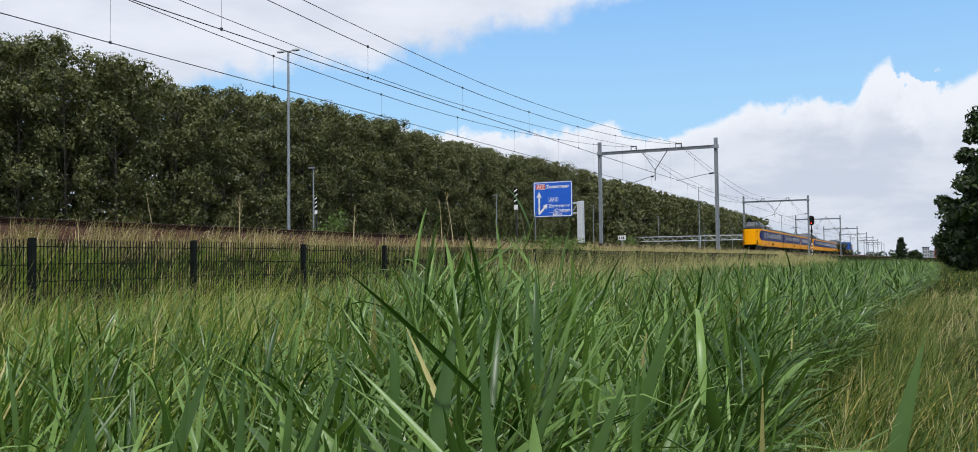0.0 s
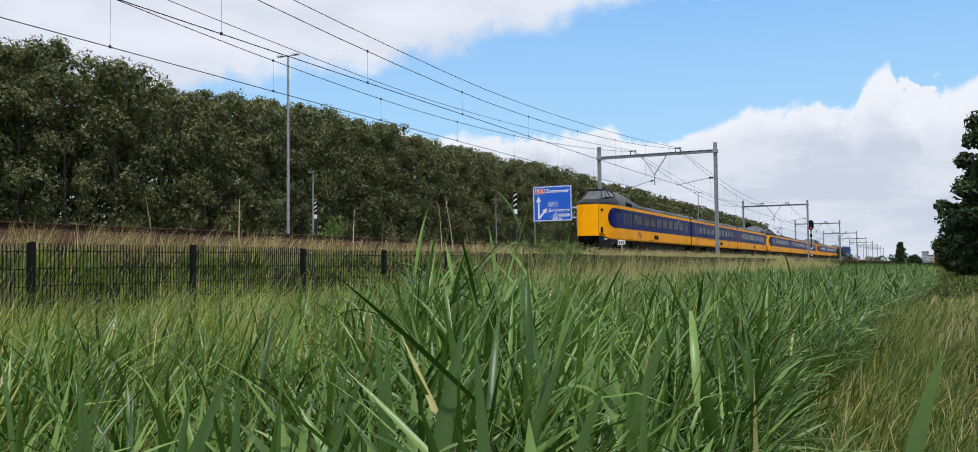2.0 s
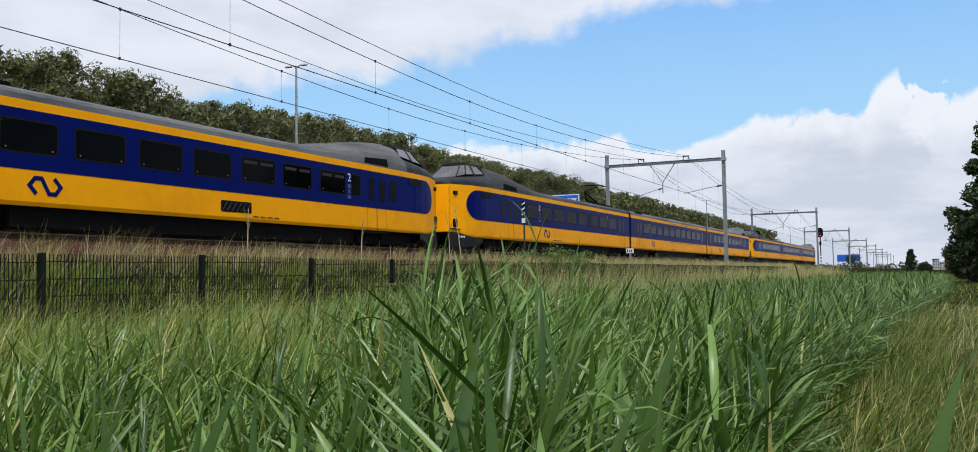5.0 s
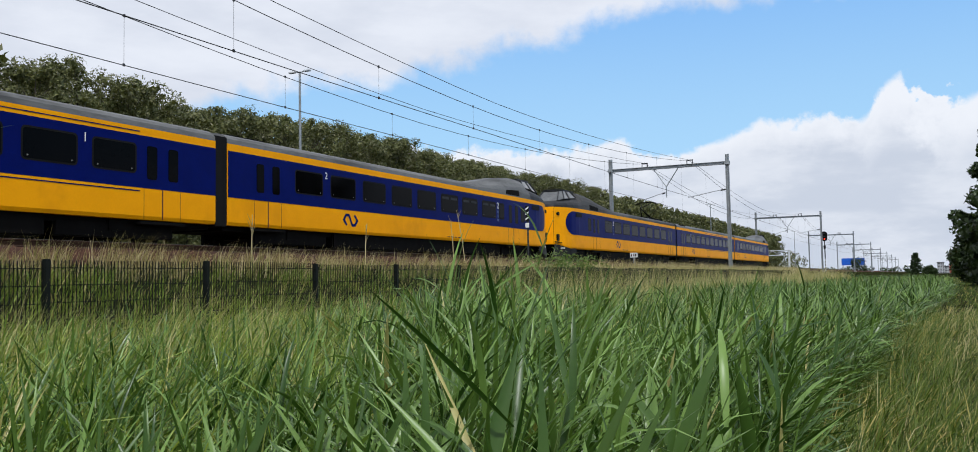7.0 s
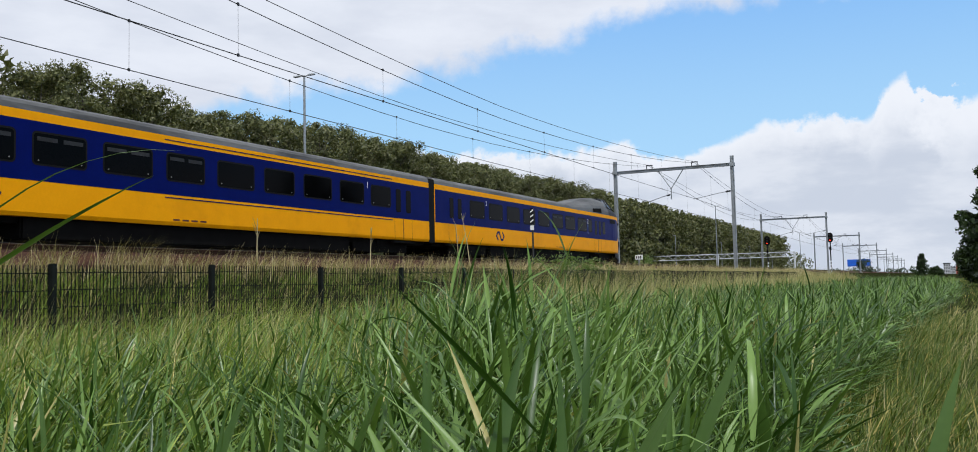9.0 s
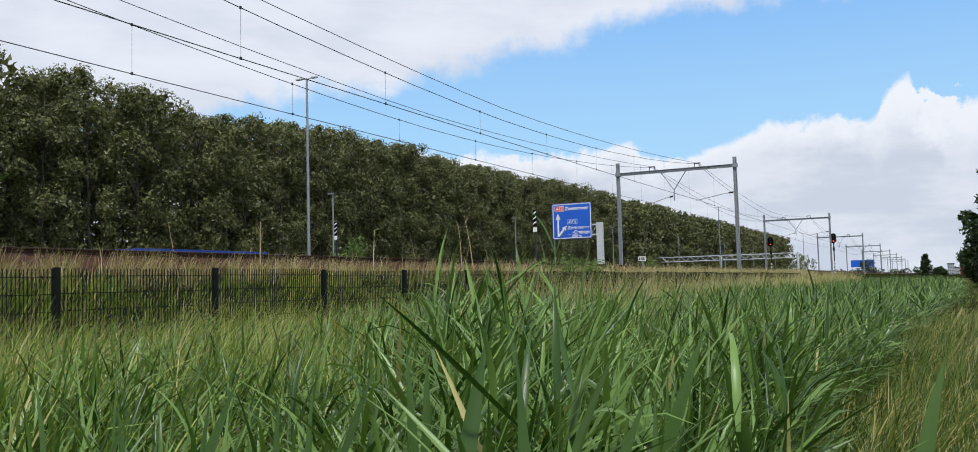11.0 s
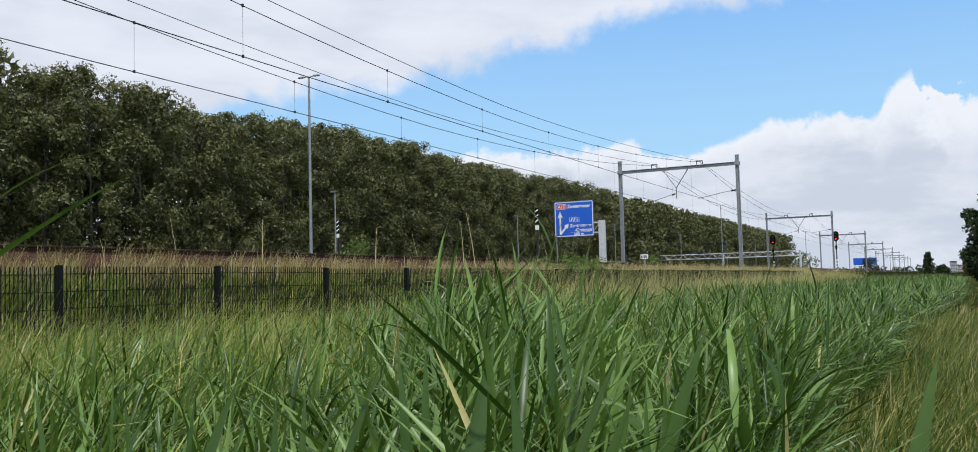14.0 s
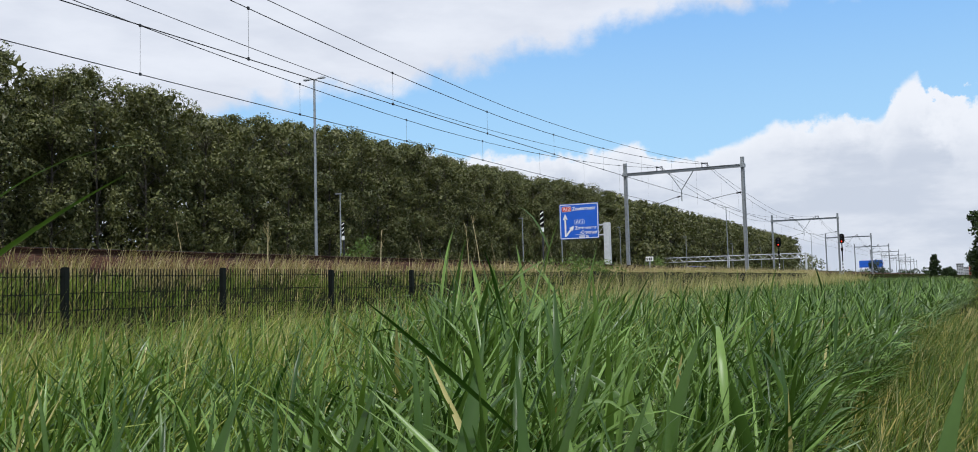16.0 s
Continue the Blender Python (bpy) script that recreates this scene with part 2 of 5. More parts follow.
def box(bm, x0, x1, y0, y1, z0, z1, bevel=0.0):
    vs = [bm.verts.new((x, y, z)) for x in (x0, x1) for y in (y0, y1) for z in (z0, z1)]
    fs = [bm.faces.new([vs[i] for i in q]) for q in ((0, 1, 3, 2), (4, 6, 7, 5), (0, 4, 5, 1), (2, 3, 7, 6), (0, 2, 6, 4), (1, 5, 7, 3))]
    if bevel:
        es = {e for f in fs for e in f.edges}
        bmesh.ops.bevel(bm, geom=list(es), offset=bevel, segments=2, affect="EDGES")
    return bm


def tube(bm, pts, r, sides=8, r_end=None, caps=True):
    """A tube along points, tapering from r to r_end."""
    pts = [Vector(p) for p in pts]
    r_end = r if r_end is None else r_end
    rings = []
    for i, p in enumerate(pts):
        d = (pts[min(i + 1, len(pts) - 1)] - pts[max(i - 1, 0)]).normalized()
        u = d.orthogonal().normalized() if abs(d.z) > 0.9 else d.cross(Vector((0, 0, 1))).normalized()
        v = d.cross(u)
        k = r + (r_end - r) * i / max(1, len(pts) - 1)
        rings.append([bm.verts.new(p + k * (math.cos(6.2832 * j / sides) * u + math.sin(6.2832 * j / sides) * v)) for j in range(sides)])
    for a, b in zip(rings, rings[1:]):
        for j in range(sides):
            bm.faces.new((a[j], a[(j + 1) % sides], b[(j + 1) % sides], b[j]))
    if caps and sides > 2:
        bm.faces.new(rings[0][::-1])
        bm.faces.new(rings[-1])
    return bm


def prism(bm, outline, axis, lo, hi):
    """An outline (pairs) pushed from lo to hi along an axis."""
    def put(a, b, c):
        return {"x": (c, a, b), "y": (a, c, b), "z": (a, b, c)}[axis]
    A = [bm.verts.new(put(a, b, lo)) for a, b in outline]
    B = [bm.verts.new(put(a, b, hi)) for a, b in outline]
    k = len(outline)
    bm.faces.new(A)
    bm.faces.new(B[::-1])
    for i in range(k):
        bm.faces.new((A[i], A[(i + 1) % k], B[(i + 1) % k], B[i]))
    bmesh.ops.recalc_face_normals(bm, faces=bm.faces[:])
    return bm


def rounded(x0, x1, z0, z1, r, k=4):
    out = []
    for cx, cz, a0 in ((x1 - r, z1 - r, 0), (x0 + r, z1 - r, 90), (x0 + r, z0 + r, 180), (x1 - r, z0 + r, 270)):
        for i in range(k + 1):
            a = radians(a0 + 90 * i / k)
            out.append((cx + r * math.cos(a), cz + r * math.sin(a)))
    return out


def raw_mesh(name, verts, faces, material, smooth=True):
    """A mesh from numpy arrays of corners and of quads."""
    me = bpy.data.meshes.new(name)
    me.vertices.add(len(verts))
    me.vertices.foreach_set("co", np.ascontiguousarray(verts, dtype=np.float32).ravel())
    nf, k = faces.shape
    me.loops.add(nf * k)
    me.loops.foreach_set("vertex_index", faces.astype(np.int32).ravel())
    me.polygons.add(nf)
    me.polygons.foreach_set("loop_start", np.arange(nf, dtype=np.int32) * k)
    me.polygons.foreach_set("loop_total", np.full(nf, k, dtype=np.int32))
    me.update(calc_edges=True)
    me.validate()
    if smooth:
        me.polygons.foreach_set("use_smooth", np.ones(nf, dtype=bool))
    me.materials.append(material)
    return me


RNG = np.random.default_rng(7)


def blades(base, azim, tilt, length, width, bend, segs=4, rng=RNG, belly=0.25, twist=0.5, fold=0.0):
    """Curved, tapering leaves, creased along the midrib where fold is given. base n x 3; the others n. Returns corners and quads."""
    n = len(base)
    cols = 3 if fold else 2
    s = np.linspace(0, 1, segs + 1)
    out = np.zeros((n, segs + 1, cols, 3))
    p = base.copy()
    ax = np.stack([np.sin(azim), np.cos(azim), np.zeros(n)], 1)
    tw = rng.uniform(-twist, twist, n)
    sd = np.stack([np.cos(azim), -np.sin(azim), np.zeros(n)], 1)
    for i, u in enumerate(s):
        a = tilt + bend * u ** 1.6
        d = ax * np.sin(a)[:, None] + np.array([0, 0, 1.0]) * np.cos(a)[:, None]
        up = np.cross(sd, d)
        roll = tw * (1 + 0.8 * u)
        side = sd * np.cos(roll)[:, None] + up * np.sin(roll)[:, None]
        w = width * min(1.0, 0.45 + 0.55 * u / belly) * max(0.02, 1 - max(0.0, (u - belly) / (1 - belly)) ** 1.7)
        out[:, i, 0] = p - side * (w / 2)[:, None]
        out[:, i, -1] = p + side * (w / 2)[:, None]
        if fold:
            out[:, i, 1] = p - np.cross(side, d) * (fold * w)[:, None]
        p = p + d * (length / segs)[:, None]
    verts = out.reshape(-1, 3)
    idx = np.arange(n)[:, None] * (cols * (segs + 1)) + cols * np.arange(segs)[None, :]
    idx = idx.reshape(-1)
    faces = np.concatenate([np.stack([idx + k, idx + k + 1, idx + k + cols + 1, idx + k + cols], 1) for k in range(cols - 1)])
    return verts, faces


def merge(parts):
    vs, fs, o = [], [], 0
    for v, f in parts:
        vs.append(v)
        fs.append(f + o)
        o += len(v)
    return np.concatenate(vs), np.concatenate(fs)


# ---- ground ----
RAIL_Z = 1.95
NEAR_X, FAR_X = -16.07, -20.07
PROFILE = [(-900, 0.0), (-62, 0.2), (-54, 0.3), (-30.5, 0.35), (-27, 0.3), (-24.6, 0.9), (-23.3, 1.45), (-13.1, 1.4), (-11.6, 0.95), (-9.6, 0.35), (-8.2, 0.1), (-6.0, 0.0), (0.4, 0.0), (1.2, 0.03), (4.5, 0.05), (7, 0.0), (900, 0.0)]


def ground_z(x):
    return float(np.interp(x, [p[0] for p in PROFILE], [p[1] for p in PROFILE]))


def build_ground():
    xs = sorted({p[0] for p in PROFILE} | set(np.linspace(-14, 6, 41)) | {-300, -120, 60, 200})
    ys = sorted(set(np.linspace(-30, 60, 91)) | set(np.linspace(60, 400, 60)) | {-400, -120, 600, 1000, 1800, 3600})
    v = np.zeros((len(ys), len(xs), 3))
    for j, y in enumerate(ys):
        for i, x in enumerate(xs):
            near = 1.0 if -12 < x < 8 and -30 <= y < 200 else 0.0
            v[j, i] = (x, y, ground_z(x) + near * 0.05 * noise.noise(Vector((x * 0.7, y * 0.7, 3))))
    i = (np.arange(len(ys) - 1)[:, None] * len(xs) + np.arange(len(xs) - 1)[None, :]).ravel()
    f = np.stack([i, i + 1, i + 1 + len(xs), i + len(xs)], 1)
    ob = new("ground", raw_mesh("ground", v.reshape(-1, 3), f, M_SOIL))
    tagged(ob, "green meadow ground rising to a railway embankment", "ground", kind="structure")


build_ground()


# ---- railway ----
def build_track_bed():
    bm = bmesh.new()
    prism(bm, [(-23.6, 1.2), (-22.4, 1.72), (-13.9, 1.72), (-12.7, 1.2)], "y", -300, 1500)
    bed = part("track_bed", bm, M_BALLAST, None, "reddish brown stone ballast bed of two tracks")
    tagged(bed, category="track bed", kind="structure")
    # loose stones on the shoulder that faces the meadow
    n = 5000
    y = RNG.uniform(4, 80, n)
    u = RNG.uniform(0, 1, n)
    x = -12.75 - 1.25 * u
    z = 1.22 + 0.52 * u
    r = RNG.uniform(0.02, 0.05, n)
    oct_v = np.array([(1, 0, 0), (-1, 0, 0), (0, 1, 0), (0, -1, 0), (0, 0, 1), (0, 0, -1)], float)
    tri = np.array([(0, 2, 4), (2, 1, 4), (1, 3, 4), (3, 0, 4), (2, 0, 5), (1, 2, 5), (3, 1, 5), (0, 3, 5)])
    v = np.stack([x, y, z], 1)[:, None, :] + oct_v[None] * r[:, None, None] * RNG.uniform(0.6, 1.3, (n, 6, 1))
    f = (tri[None] + np.arange(n)[:, None, None] * 6).reshape(-1, 3)
    st = new("ballast_stones", raw_mesh("ballast_stones", v.reshape(-1, 3), f, M_STONE, False))
    st.parent = bed
    tagged(st, kind="stuff")
    sl = bmesh.new()
    for cx in (NEAR_X, FAR_X):
        for i in range(360):
            yy = -20 + 0.6 * i
            box(sl, cx - 1.25, cx + 1.25, yy - 0.13, yy + 0.13, 1.6, 1.785)
    s = part("sleepers", sl, M_SLEEPER, bed, "brown stained concrete sleepers")
    tagged(s, kind="stuff")
    for cx in (NEAR_X, FAR_X):
        for side in (-0.75, 0.75):
            bm = bmesh.new()
            prism(bm, [(cx + side + a, 1.786 + b) for a, b in ((-0.07, 0), (0.07, 0), (0.07, 0.02), (0.012, 0.04), (0.012, 0.12), (0.036, 0.13), (0.036, 0.16), (-0.036, 0.16), (-0.036, 0.13), (-0.012, 0.12), (-0.012, 0.04), (-0.07, 0.02))], "y", -300, 1500)
            rail = part("rail", bm, M_RAIL, None, "brown rusty steel running rail with polished head")
            tagged(rail, category="rail", group="running rails")
            bm = bmesh.new()
            box(bm, cx + side - 0.034, cx + side + 0.034, -300, 1500, 1.9465, 1.9505)
            part("rail_head", bm, M_RAILTOP, rail, "polished rail head")


PORTALS = [-1.9, 69.55, 140.9, 212.6, 288.7, 358.7, 430, 502, 574, 646]
POST_L, POST_R, BEAM_Z = -22.6, -13.16, 9.78


def build_portal():
    root = thing("catenary_portal", "grey galvanised steel portal carrying overhead railway wires", "catenary portal", "catenary portals")
    for x, top in ((POST_L, 10.73), (POST_R, 10.46)):
        bm = bmesh.new()
        for fx in (-0.13, 0.118):
            box(bm, x + fx, x + fx + 0.012, -0.13, 0.13, 1.2, top)
        box(bm, x - 0.118, x + 0.118, -0.006, 0.006, 1.2, top)
        p = part("post", bm, M_GALV, root)
        bm = bmesh.new()
        box(bm, x - 0.32, x + 0.32, -0.32, 0.32, 1.0, 1.5, 0.03)
        part("footing", bm, M_CONCRETE, p, "concrete footing")
        bm = bmesh.new()
        box(bm, x - 0.2, x + 0.2, -0.17, 0.17, BEAM_Z - 0.14, BEAM_Z + 0.14, 0.01)
        part("bracket", bm, M_GALV, p)
    bm = bmesh.new()
    for z in (BEAM_Z - 0.12, BEAM_Z + 0.10):
        box(bm, POST_L, POST_R, -0.11, 0.11, z, z + 0.02)
    box(bm, POST_L, POST_R, -0.008, 0.008, BEAM_Z - 0.1, BEAM_Z + 0.1)
    part("beam", bm, M_GALV, root)
    for x in (-19.72, NEAR_X):
        bm = bmesh.new()
        for dx in (-0.22, 0.22):
            tube(bm, [(x + dx, 0, BEAM_Z + 0.12), (x + dx, 0, BEAM_Z + 0.42)], 0.035, 6)
        tube(bm, [(x - 0.26, 0, BEAM_Z + 0.42), (x + 0.26, 0, BEAM_Z + 0.42)], 0.045, 6)
        part("wire_support", bm, M_DARKGREY, root, "dark insulated wire support")
    # hanging v bracket between the tracks with an arm to the far wire, and an arm from the near post
    c = 0.5 * (-19.72 + NEAR_X) - 0.1
    for dx in (-1.0, 1.0):
        bm = bmesh.new()
        tube(bm, [(c + dx, 0, BEAM_Z - 0.1), (c, 0, 8.2)], 0.04, 6)
        part("drop_bracket", bm, M_GALV, root)
    bm = bmesh.new()
    tube(bm, [(c, 0, 8.25), (c, 0, 7.35)], 0.05, 6)
    part("drop_tube", bm, M_GALV, root)
    for x0, x1 in ((c, FAR_X + 0.15), (POST_R, NEAR_X - 0.2)):
        bm = bmesh.new()
        a, b = Vector((x0, 0, 7.75)), Vector((x1, 0, 7.25))
        tube(bm, [a, a.lerp(b, 0.35) + Vector((0, 0, 0.03)), a.lerp(b, 0.75), b], 0.028, 6)
        arm = part("registration_arm", bm, M_GALV, root)
        bm = bmesh.new()
        tube(bm, [a.lerp(b, 0.06), a.lerp(b, 0.18)], 0.06, 8)
        part("insulator", bm, M_DARKGREY, arm, "dark ribbed insulator")
    return root


def build_portals():
    p = build_portal()
    p.matrix_basis = pose(0, PORTALS[0], 0)
    for y in PORTALS[1:]:
        copy_thing(p, pose(0, y, 0))


def build_wires():
    """For each track a contact wire, a sagging carrying wire and a feeder, with droppers."""
    for cx, low in ((NEAR_X, 8.54), (-19.72, 8.69)):
        root = thing("overhead_line", "dark copper overhead contact line with droppers above the track", "overhead wire", "overhead lines")
        con, car, fee = bmesh.new(), bmesh.new(), bmesh.new()
        pts_c, pts_m, pts_f = [], [], []
        for a, b in zip(PORTALS, PORTALS[1:]):
            for i in range(20):
                u = i / 20
                s = abs(2 * u - 1)
                y = a + (b - a) * u
                pts_c.append((cx, y, 7.16 + 0.1 * s ** 3))
                pts_m.append((cx, y, 8.04 + 2.1 * s ** 1.78))
                pts_f.append((cx + 0.05, y, low + (10.2 - low) * s ** 1.6))
        tube(con, pts_c, 0.014, 5, 0.03)
        tube(car, pts_m, 0.012, 6, 0.024)
        tube(fee, pts_f, 0.011, 6, 0.024)
        part("contact_wire", con, M_WIRE, root)
        part("carrying_wire", car, M_WIRE, root)
        part("feeder_wire", fee, M_WIRE, root)
        for a, b in list(zip(PORTALS, PORTALS[1:]))[:4]:
            for i in range(10):
                y = a + (b - a) * (5.74 + 6.98 * i - (0.35 if cx < -18 else 0)) / 71.45
                s = abs(2 * (y - a) / (b - a) - 1)
                bm = bmesh.new()
                tube(bm, [(cx, y, 7.16 + 0.1 * s ** 3), (cx, y, 8.04 + 2.1 * s ** 1.78)], 0.005, 4)
                drop = part("dropper", bm, M_DROPPER, root)
                for z in (7.16 + 0.1 * s ** 3, 8.04 + 2.1 * s ** 1.78):
                    bm = bmesh.new()
                    box(bm, cx - 0.02, cx + 0.02, y - 0.03, y + 0.03, z - 0.03, z + 0.05)
                    part("clamp", bm, M_WIRE, drop)


# ---- fence ----
def build_fence():
    root = thing("mesh_fence", "black metal mesh fence below the railway embankment", "fence")
    post = bmesh.new()
    box(post, -0.035, 0.035, -0.035, 0.035, 0.0, 1.30, 0.006)
    post_me = None
    panel = bmesh.new()
    for i in range(49):
        y = 0.05 + 0.05 * i
        box(panel, -0.004, 0.004, y - 0.004, y + 0.004, 0.12, 1.29)
    for z in (0.2, 0.4, 0.6, 0.8, 1.0, 1.2):
        for dx in (-0.007, 0.007):
            box(panel, dx - 0.004, dx + 0.004, 0.03, 2.47, z - 0.005, z + 0.005)
    x0 = -8.956
    for k in range(-9, 26):
        m = pose(x0, 6.857 + 2.5 * k, 0.035 + 0.012 * math.sin(k * 2.1), 0, 0.6 * math.sin(k * 1.7), 0)
        if post_me is None:
            o = part("post", post, M_FENCE, root)
            post_me = o.data
            o.matrix_basis = m
            q = part("panel", panel, M_FENCE, root)
            panel_me = q.data
            tagged(q, kind="stuff")
            q.matrix_basis = m
        else:
            share("post", post_me, root, m)
            tagged(share("panel", panel_me, root, m), kind="stuff")


build_track_bed()
build_portals()
build_wires()
build_fence()


# ---- trees ----
def leaf_cloud(centers, radii, n, size, rng, flat=0.75, inner=0.45):
    """Leaves in clumps: each lies roughly on the skin of its clump, so that the clump catches light as a mass."""
    k = rng.integers(0, len(centers), n)
    d = rng.normal(size=(n, 3))
    d /= np.linalg.norm(d, axis=1)[:, None]
    rr = rng.uniform(inner, 1.05, n) ** 0.6
    p = centers[k] + d * (radii[k] * rr)[:, None] * np.array([1, 1, flat])
    nor = d + rng.normal(size=(n, 3)) * 0.62
    nor /= np.linalg.norm(nor, axis=1)[:, None]
    u = np.cross(nor, rng.normal(size=(n, 3)))
    u /= np.linalg.norm(u, axis=1)[:, None]
    w = np.cross(nor, u)
    s = size * rng.uniform(0.55, 1.45, n)[:, None]
    v = np.stack([p - u * s * 0.55 - w * s * 0.3, p - u * s * 0.35 + w * s * 0.36, p + u * s * 0.8], 1)
    return v.reshape(-1, 3), np.arange(3 * n).reshape(n, 3)


def poplar(seed, height, label, leaves=12500, size=0.18, blobs=74, low=14):
    rng = np.random.default_rng(seed)
    root = thing("poplar_tree", label, "tree", "roadside poplar wood")
    bm = bmesh.new()
    lean = rng.uniform(-0.7, 0.7, 2)
    spine = [Vector((lean[0] * (i / 8) ** 2, lean[1] * (i / 8) ** 2, height * 0.93 * i / 8)) for i in range(9)]
    tube(bm, spine, 0.17, 6, 0.03)
    cs, rs = [], []
    for i in range(blobs):
        u = 0.17 + 0.79 * rng.uniform(0, 1) ** 0.72
        z = height * u
        a = rng.uniform(0, 6.283)
        wide = 2.7 * (1 - abs(u - 0.55) ** 2.4 * 2.0) + 0.3
        wide *= 0.35 + 0.65 * min(1.0, max(0.0, (u - 0.15) / 0.32))
        r = wide * rng.uniform(0.45, 1.05)
        b = spine[min(8, int(u * 8))]
        tip = Vector((b.x + r * math.cos(a), b.y + r * math.sin(a), z))
        root_z = max(1.2, z - rng.uniform(1.5, 3.0))
        if i % 2 == 0:
            tube(bm, [Vector((b.x * 0.8, b.y * 0.8, root_z)), Vector((b.x + 0.5 * r * math.cos(a), b.y + 0.5 * r * math.sin(a), (root_z + z) / 2 + 0.1)), tip], 0.05, 3, 0.012, caps=False)
        cs.append(tip)
        rs.append(rng.uniform(0.75, 1.45) * (1.1 - 0.45 * abs(u - 0.5)))
    for i in range(low):
        a = rng.uniform(0, 6.283)
        r = rng.uniform(0.2, 1.2)
        cs.append(Vector((r * math.cos(a), r * math.sin(a), rng.uniform(0.6, 4.2))))
        rs.append(rng.uniform(0.7, 1.2))
    # leading shoots
    for i in range(5):
        cs.append(Vector((lean[0] + rng.uniform(-0.9, 0.9), lean[1] + rng.uniform(-0.9, 0.9), height - rng.uniform(0.3, 1.6))))
        rs.append(rng.uniform(0.4, 0.75))
    part("trunk", bm, M_BARK, root, "grey-brown trunk with limbs")
    skin = leaf_cloud(np.array(cs), np.array(rs), leaves, size, rng, 0.85, 0.6)
    core = leaf_cloud(np.array(cs), np.array(rs) * 0.5, leaves // 12, min(0.7, 2.6 * size), rng, 0.8, 0.0)
    o = new("crown", raw_mesh("crown", *merge([skin, core]), M_LEAF, False))
    o.parent = root
    tagged(o, "crown of dark grey-green leaves")
    return root


def build_forest():
    rng = np.random.default_rng(3)
    label = "tall dark green poplar in a dense roadside wood"
    front = [poplar(20 + i, h, label) for i, h in enumerate((18.3, 19.0, 19.4, 19.7, 18.6, 19.2, 18.8, 19.5))]
    back = [poplar(40 + i, h, label, 1600, 0.55, 52, 18) for i, h in enumerate((18.6, 19.2, 18.9, 19.6))]
    used = set()
    for x, y0, y1, step, kinds in ((-58.5, 22, 420, 3.5, front), (-62.5, 24, 400, 4.0, back), (-67, 22, 300, 4.2, back), (-72, 12, 110, 4.4, back)):
        y = y0
        while y < y1:
            far = y > 170
            src = (back if far else kinds)
            k = src[int(rng.integers(0, len(src)))]
            m = pose(x + rng.uniform(-0.9, 0.9), y + rng.uniform(-0.8, 0.8), 0.15 + rng.uniform(-0.9, 0.0) - 1.5 * math.exp(-((y - 59) / 9) ** 2), 0, 0, rng.uniform(0, 360))
            if k.name not in used:
                k.matrix_basis = m
                used.add(k.name)
            else:
                copy_thing(k, m)
            y += step * rng.uniform(0.8, 1.2)


build_forest()


# ---- reeds and grass ----
def reed_set(xy, height, rng, leaves=7, segs=4, wide=0.022, long=0.42, stem=True, droop=1.0, fold=0.0):
    """Reed stalks with alternating long leaves; returns leaf and stalk geometry."""
    n = len(xy)
    z0 = np.array([ground_z(x) for x in xy[:, 0]]) - 0.02
    lean_a = rng.normal(1.3, 1.0, n)
    lean = np.abs(rng.normal(0.0, 0.2, n)) + 0.02
    base, az, tilt, length, width, bend = [], [], [], [], [], []
    spin = rng.uniform(0, 6.283, n)
    for i in range(leaves):
        u = 0.12 + 0.8 * (i + rng.uniform(0, 0.8, n)) / leaves
        h = height * u
        d = h * np.tan(lean)
        base.append(np.stack([xy[:, 0] + d * np.sin(lean_a), xy[:, 1] + d * np.cos(lean_a), z0 + h], 1))
        a = spin + i * 2.6 + rng.normal(0, 0.5, n)
        az.append(a + 0.45 * np.sin(1.3 - a))
        top = u > 0.72
        tilt.append(np.where(top, rng.uniform(0.1, 0.95, n), rng.uniform(0.45, 1.3, n)))
        length.append(long * rng.uniform(0.5, 1.15, n) * np.where(top, 0.8, 1.0))
        width.append(wide * rng.uniform(0.5, 1.35, n))
        bend.append(droop * np.where(top, rng.gamma(1.2, 0.4, n), rng.gamma(1.6, 0.6, n)))
    cat = np.concatenate
    leaf = blades(cat(base), cat(az), cat(tilt), cat(length), cat(width), cat(bend), segs, rng, fold=fold)
    st = None
    if stem:
        b = np.stack([xy[:, 0], xy[:, 1], z0], 1)
        st = merge([blades(b, lean_a, lean, height * 0.95, np.full(n, 0.008), np.zeros(n), 2, rng, 0.9, 3.0) for _ in range(2)])
    return leaf, st


def reed_height(x, y):
    """The stand is lower on the far side of the field near the camera and taller ahead."""
    az = np.degrees(np.arctan2(-x, y))
    h = 0.64 - 0.13 * np.clip((az - 30) / 12, 0, 1)
    h = h + 0.14 * np.exp(-((az - 28.5) / 3.5) ** 2)
    dist = np.hypot(x, y)
    h = h - 0.06 * np.clip((3 - dist) / 2, 0, 1)
    # trodden low along the path where one stands
    h = h - 0.2 * np.clip((3.3 - dist) / 1.6, 0, 1) * np.clip((25 - az) / 8, 0, 1)
    return h


def scatter(n, r0, r1, a0, a1, rng, power=1.0):
    r = r0 + (r1 - r0) * rng.uniform(0, 1, n) ** power
    a = np.radians(rng.uniform(a0, a1, n))
    return np.stack([-r * np.sin(a), r * np.cos(a)], 1)


REED_PATCHES = []


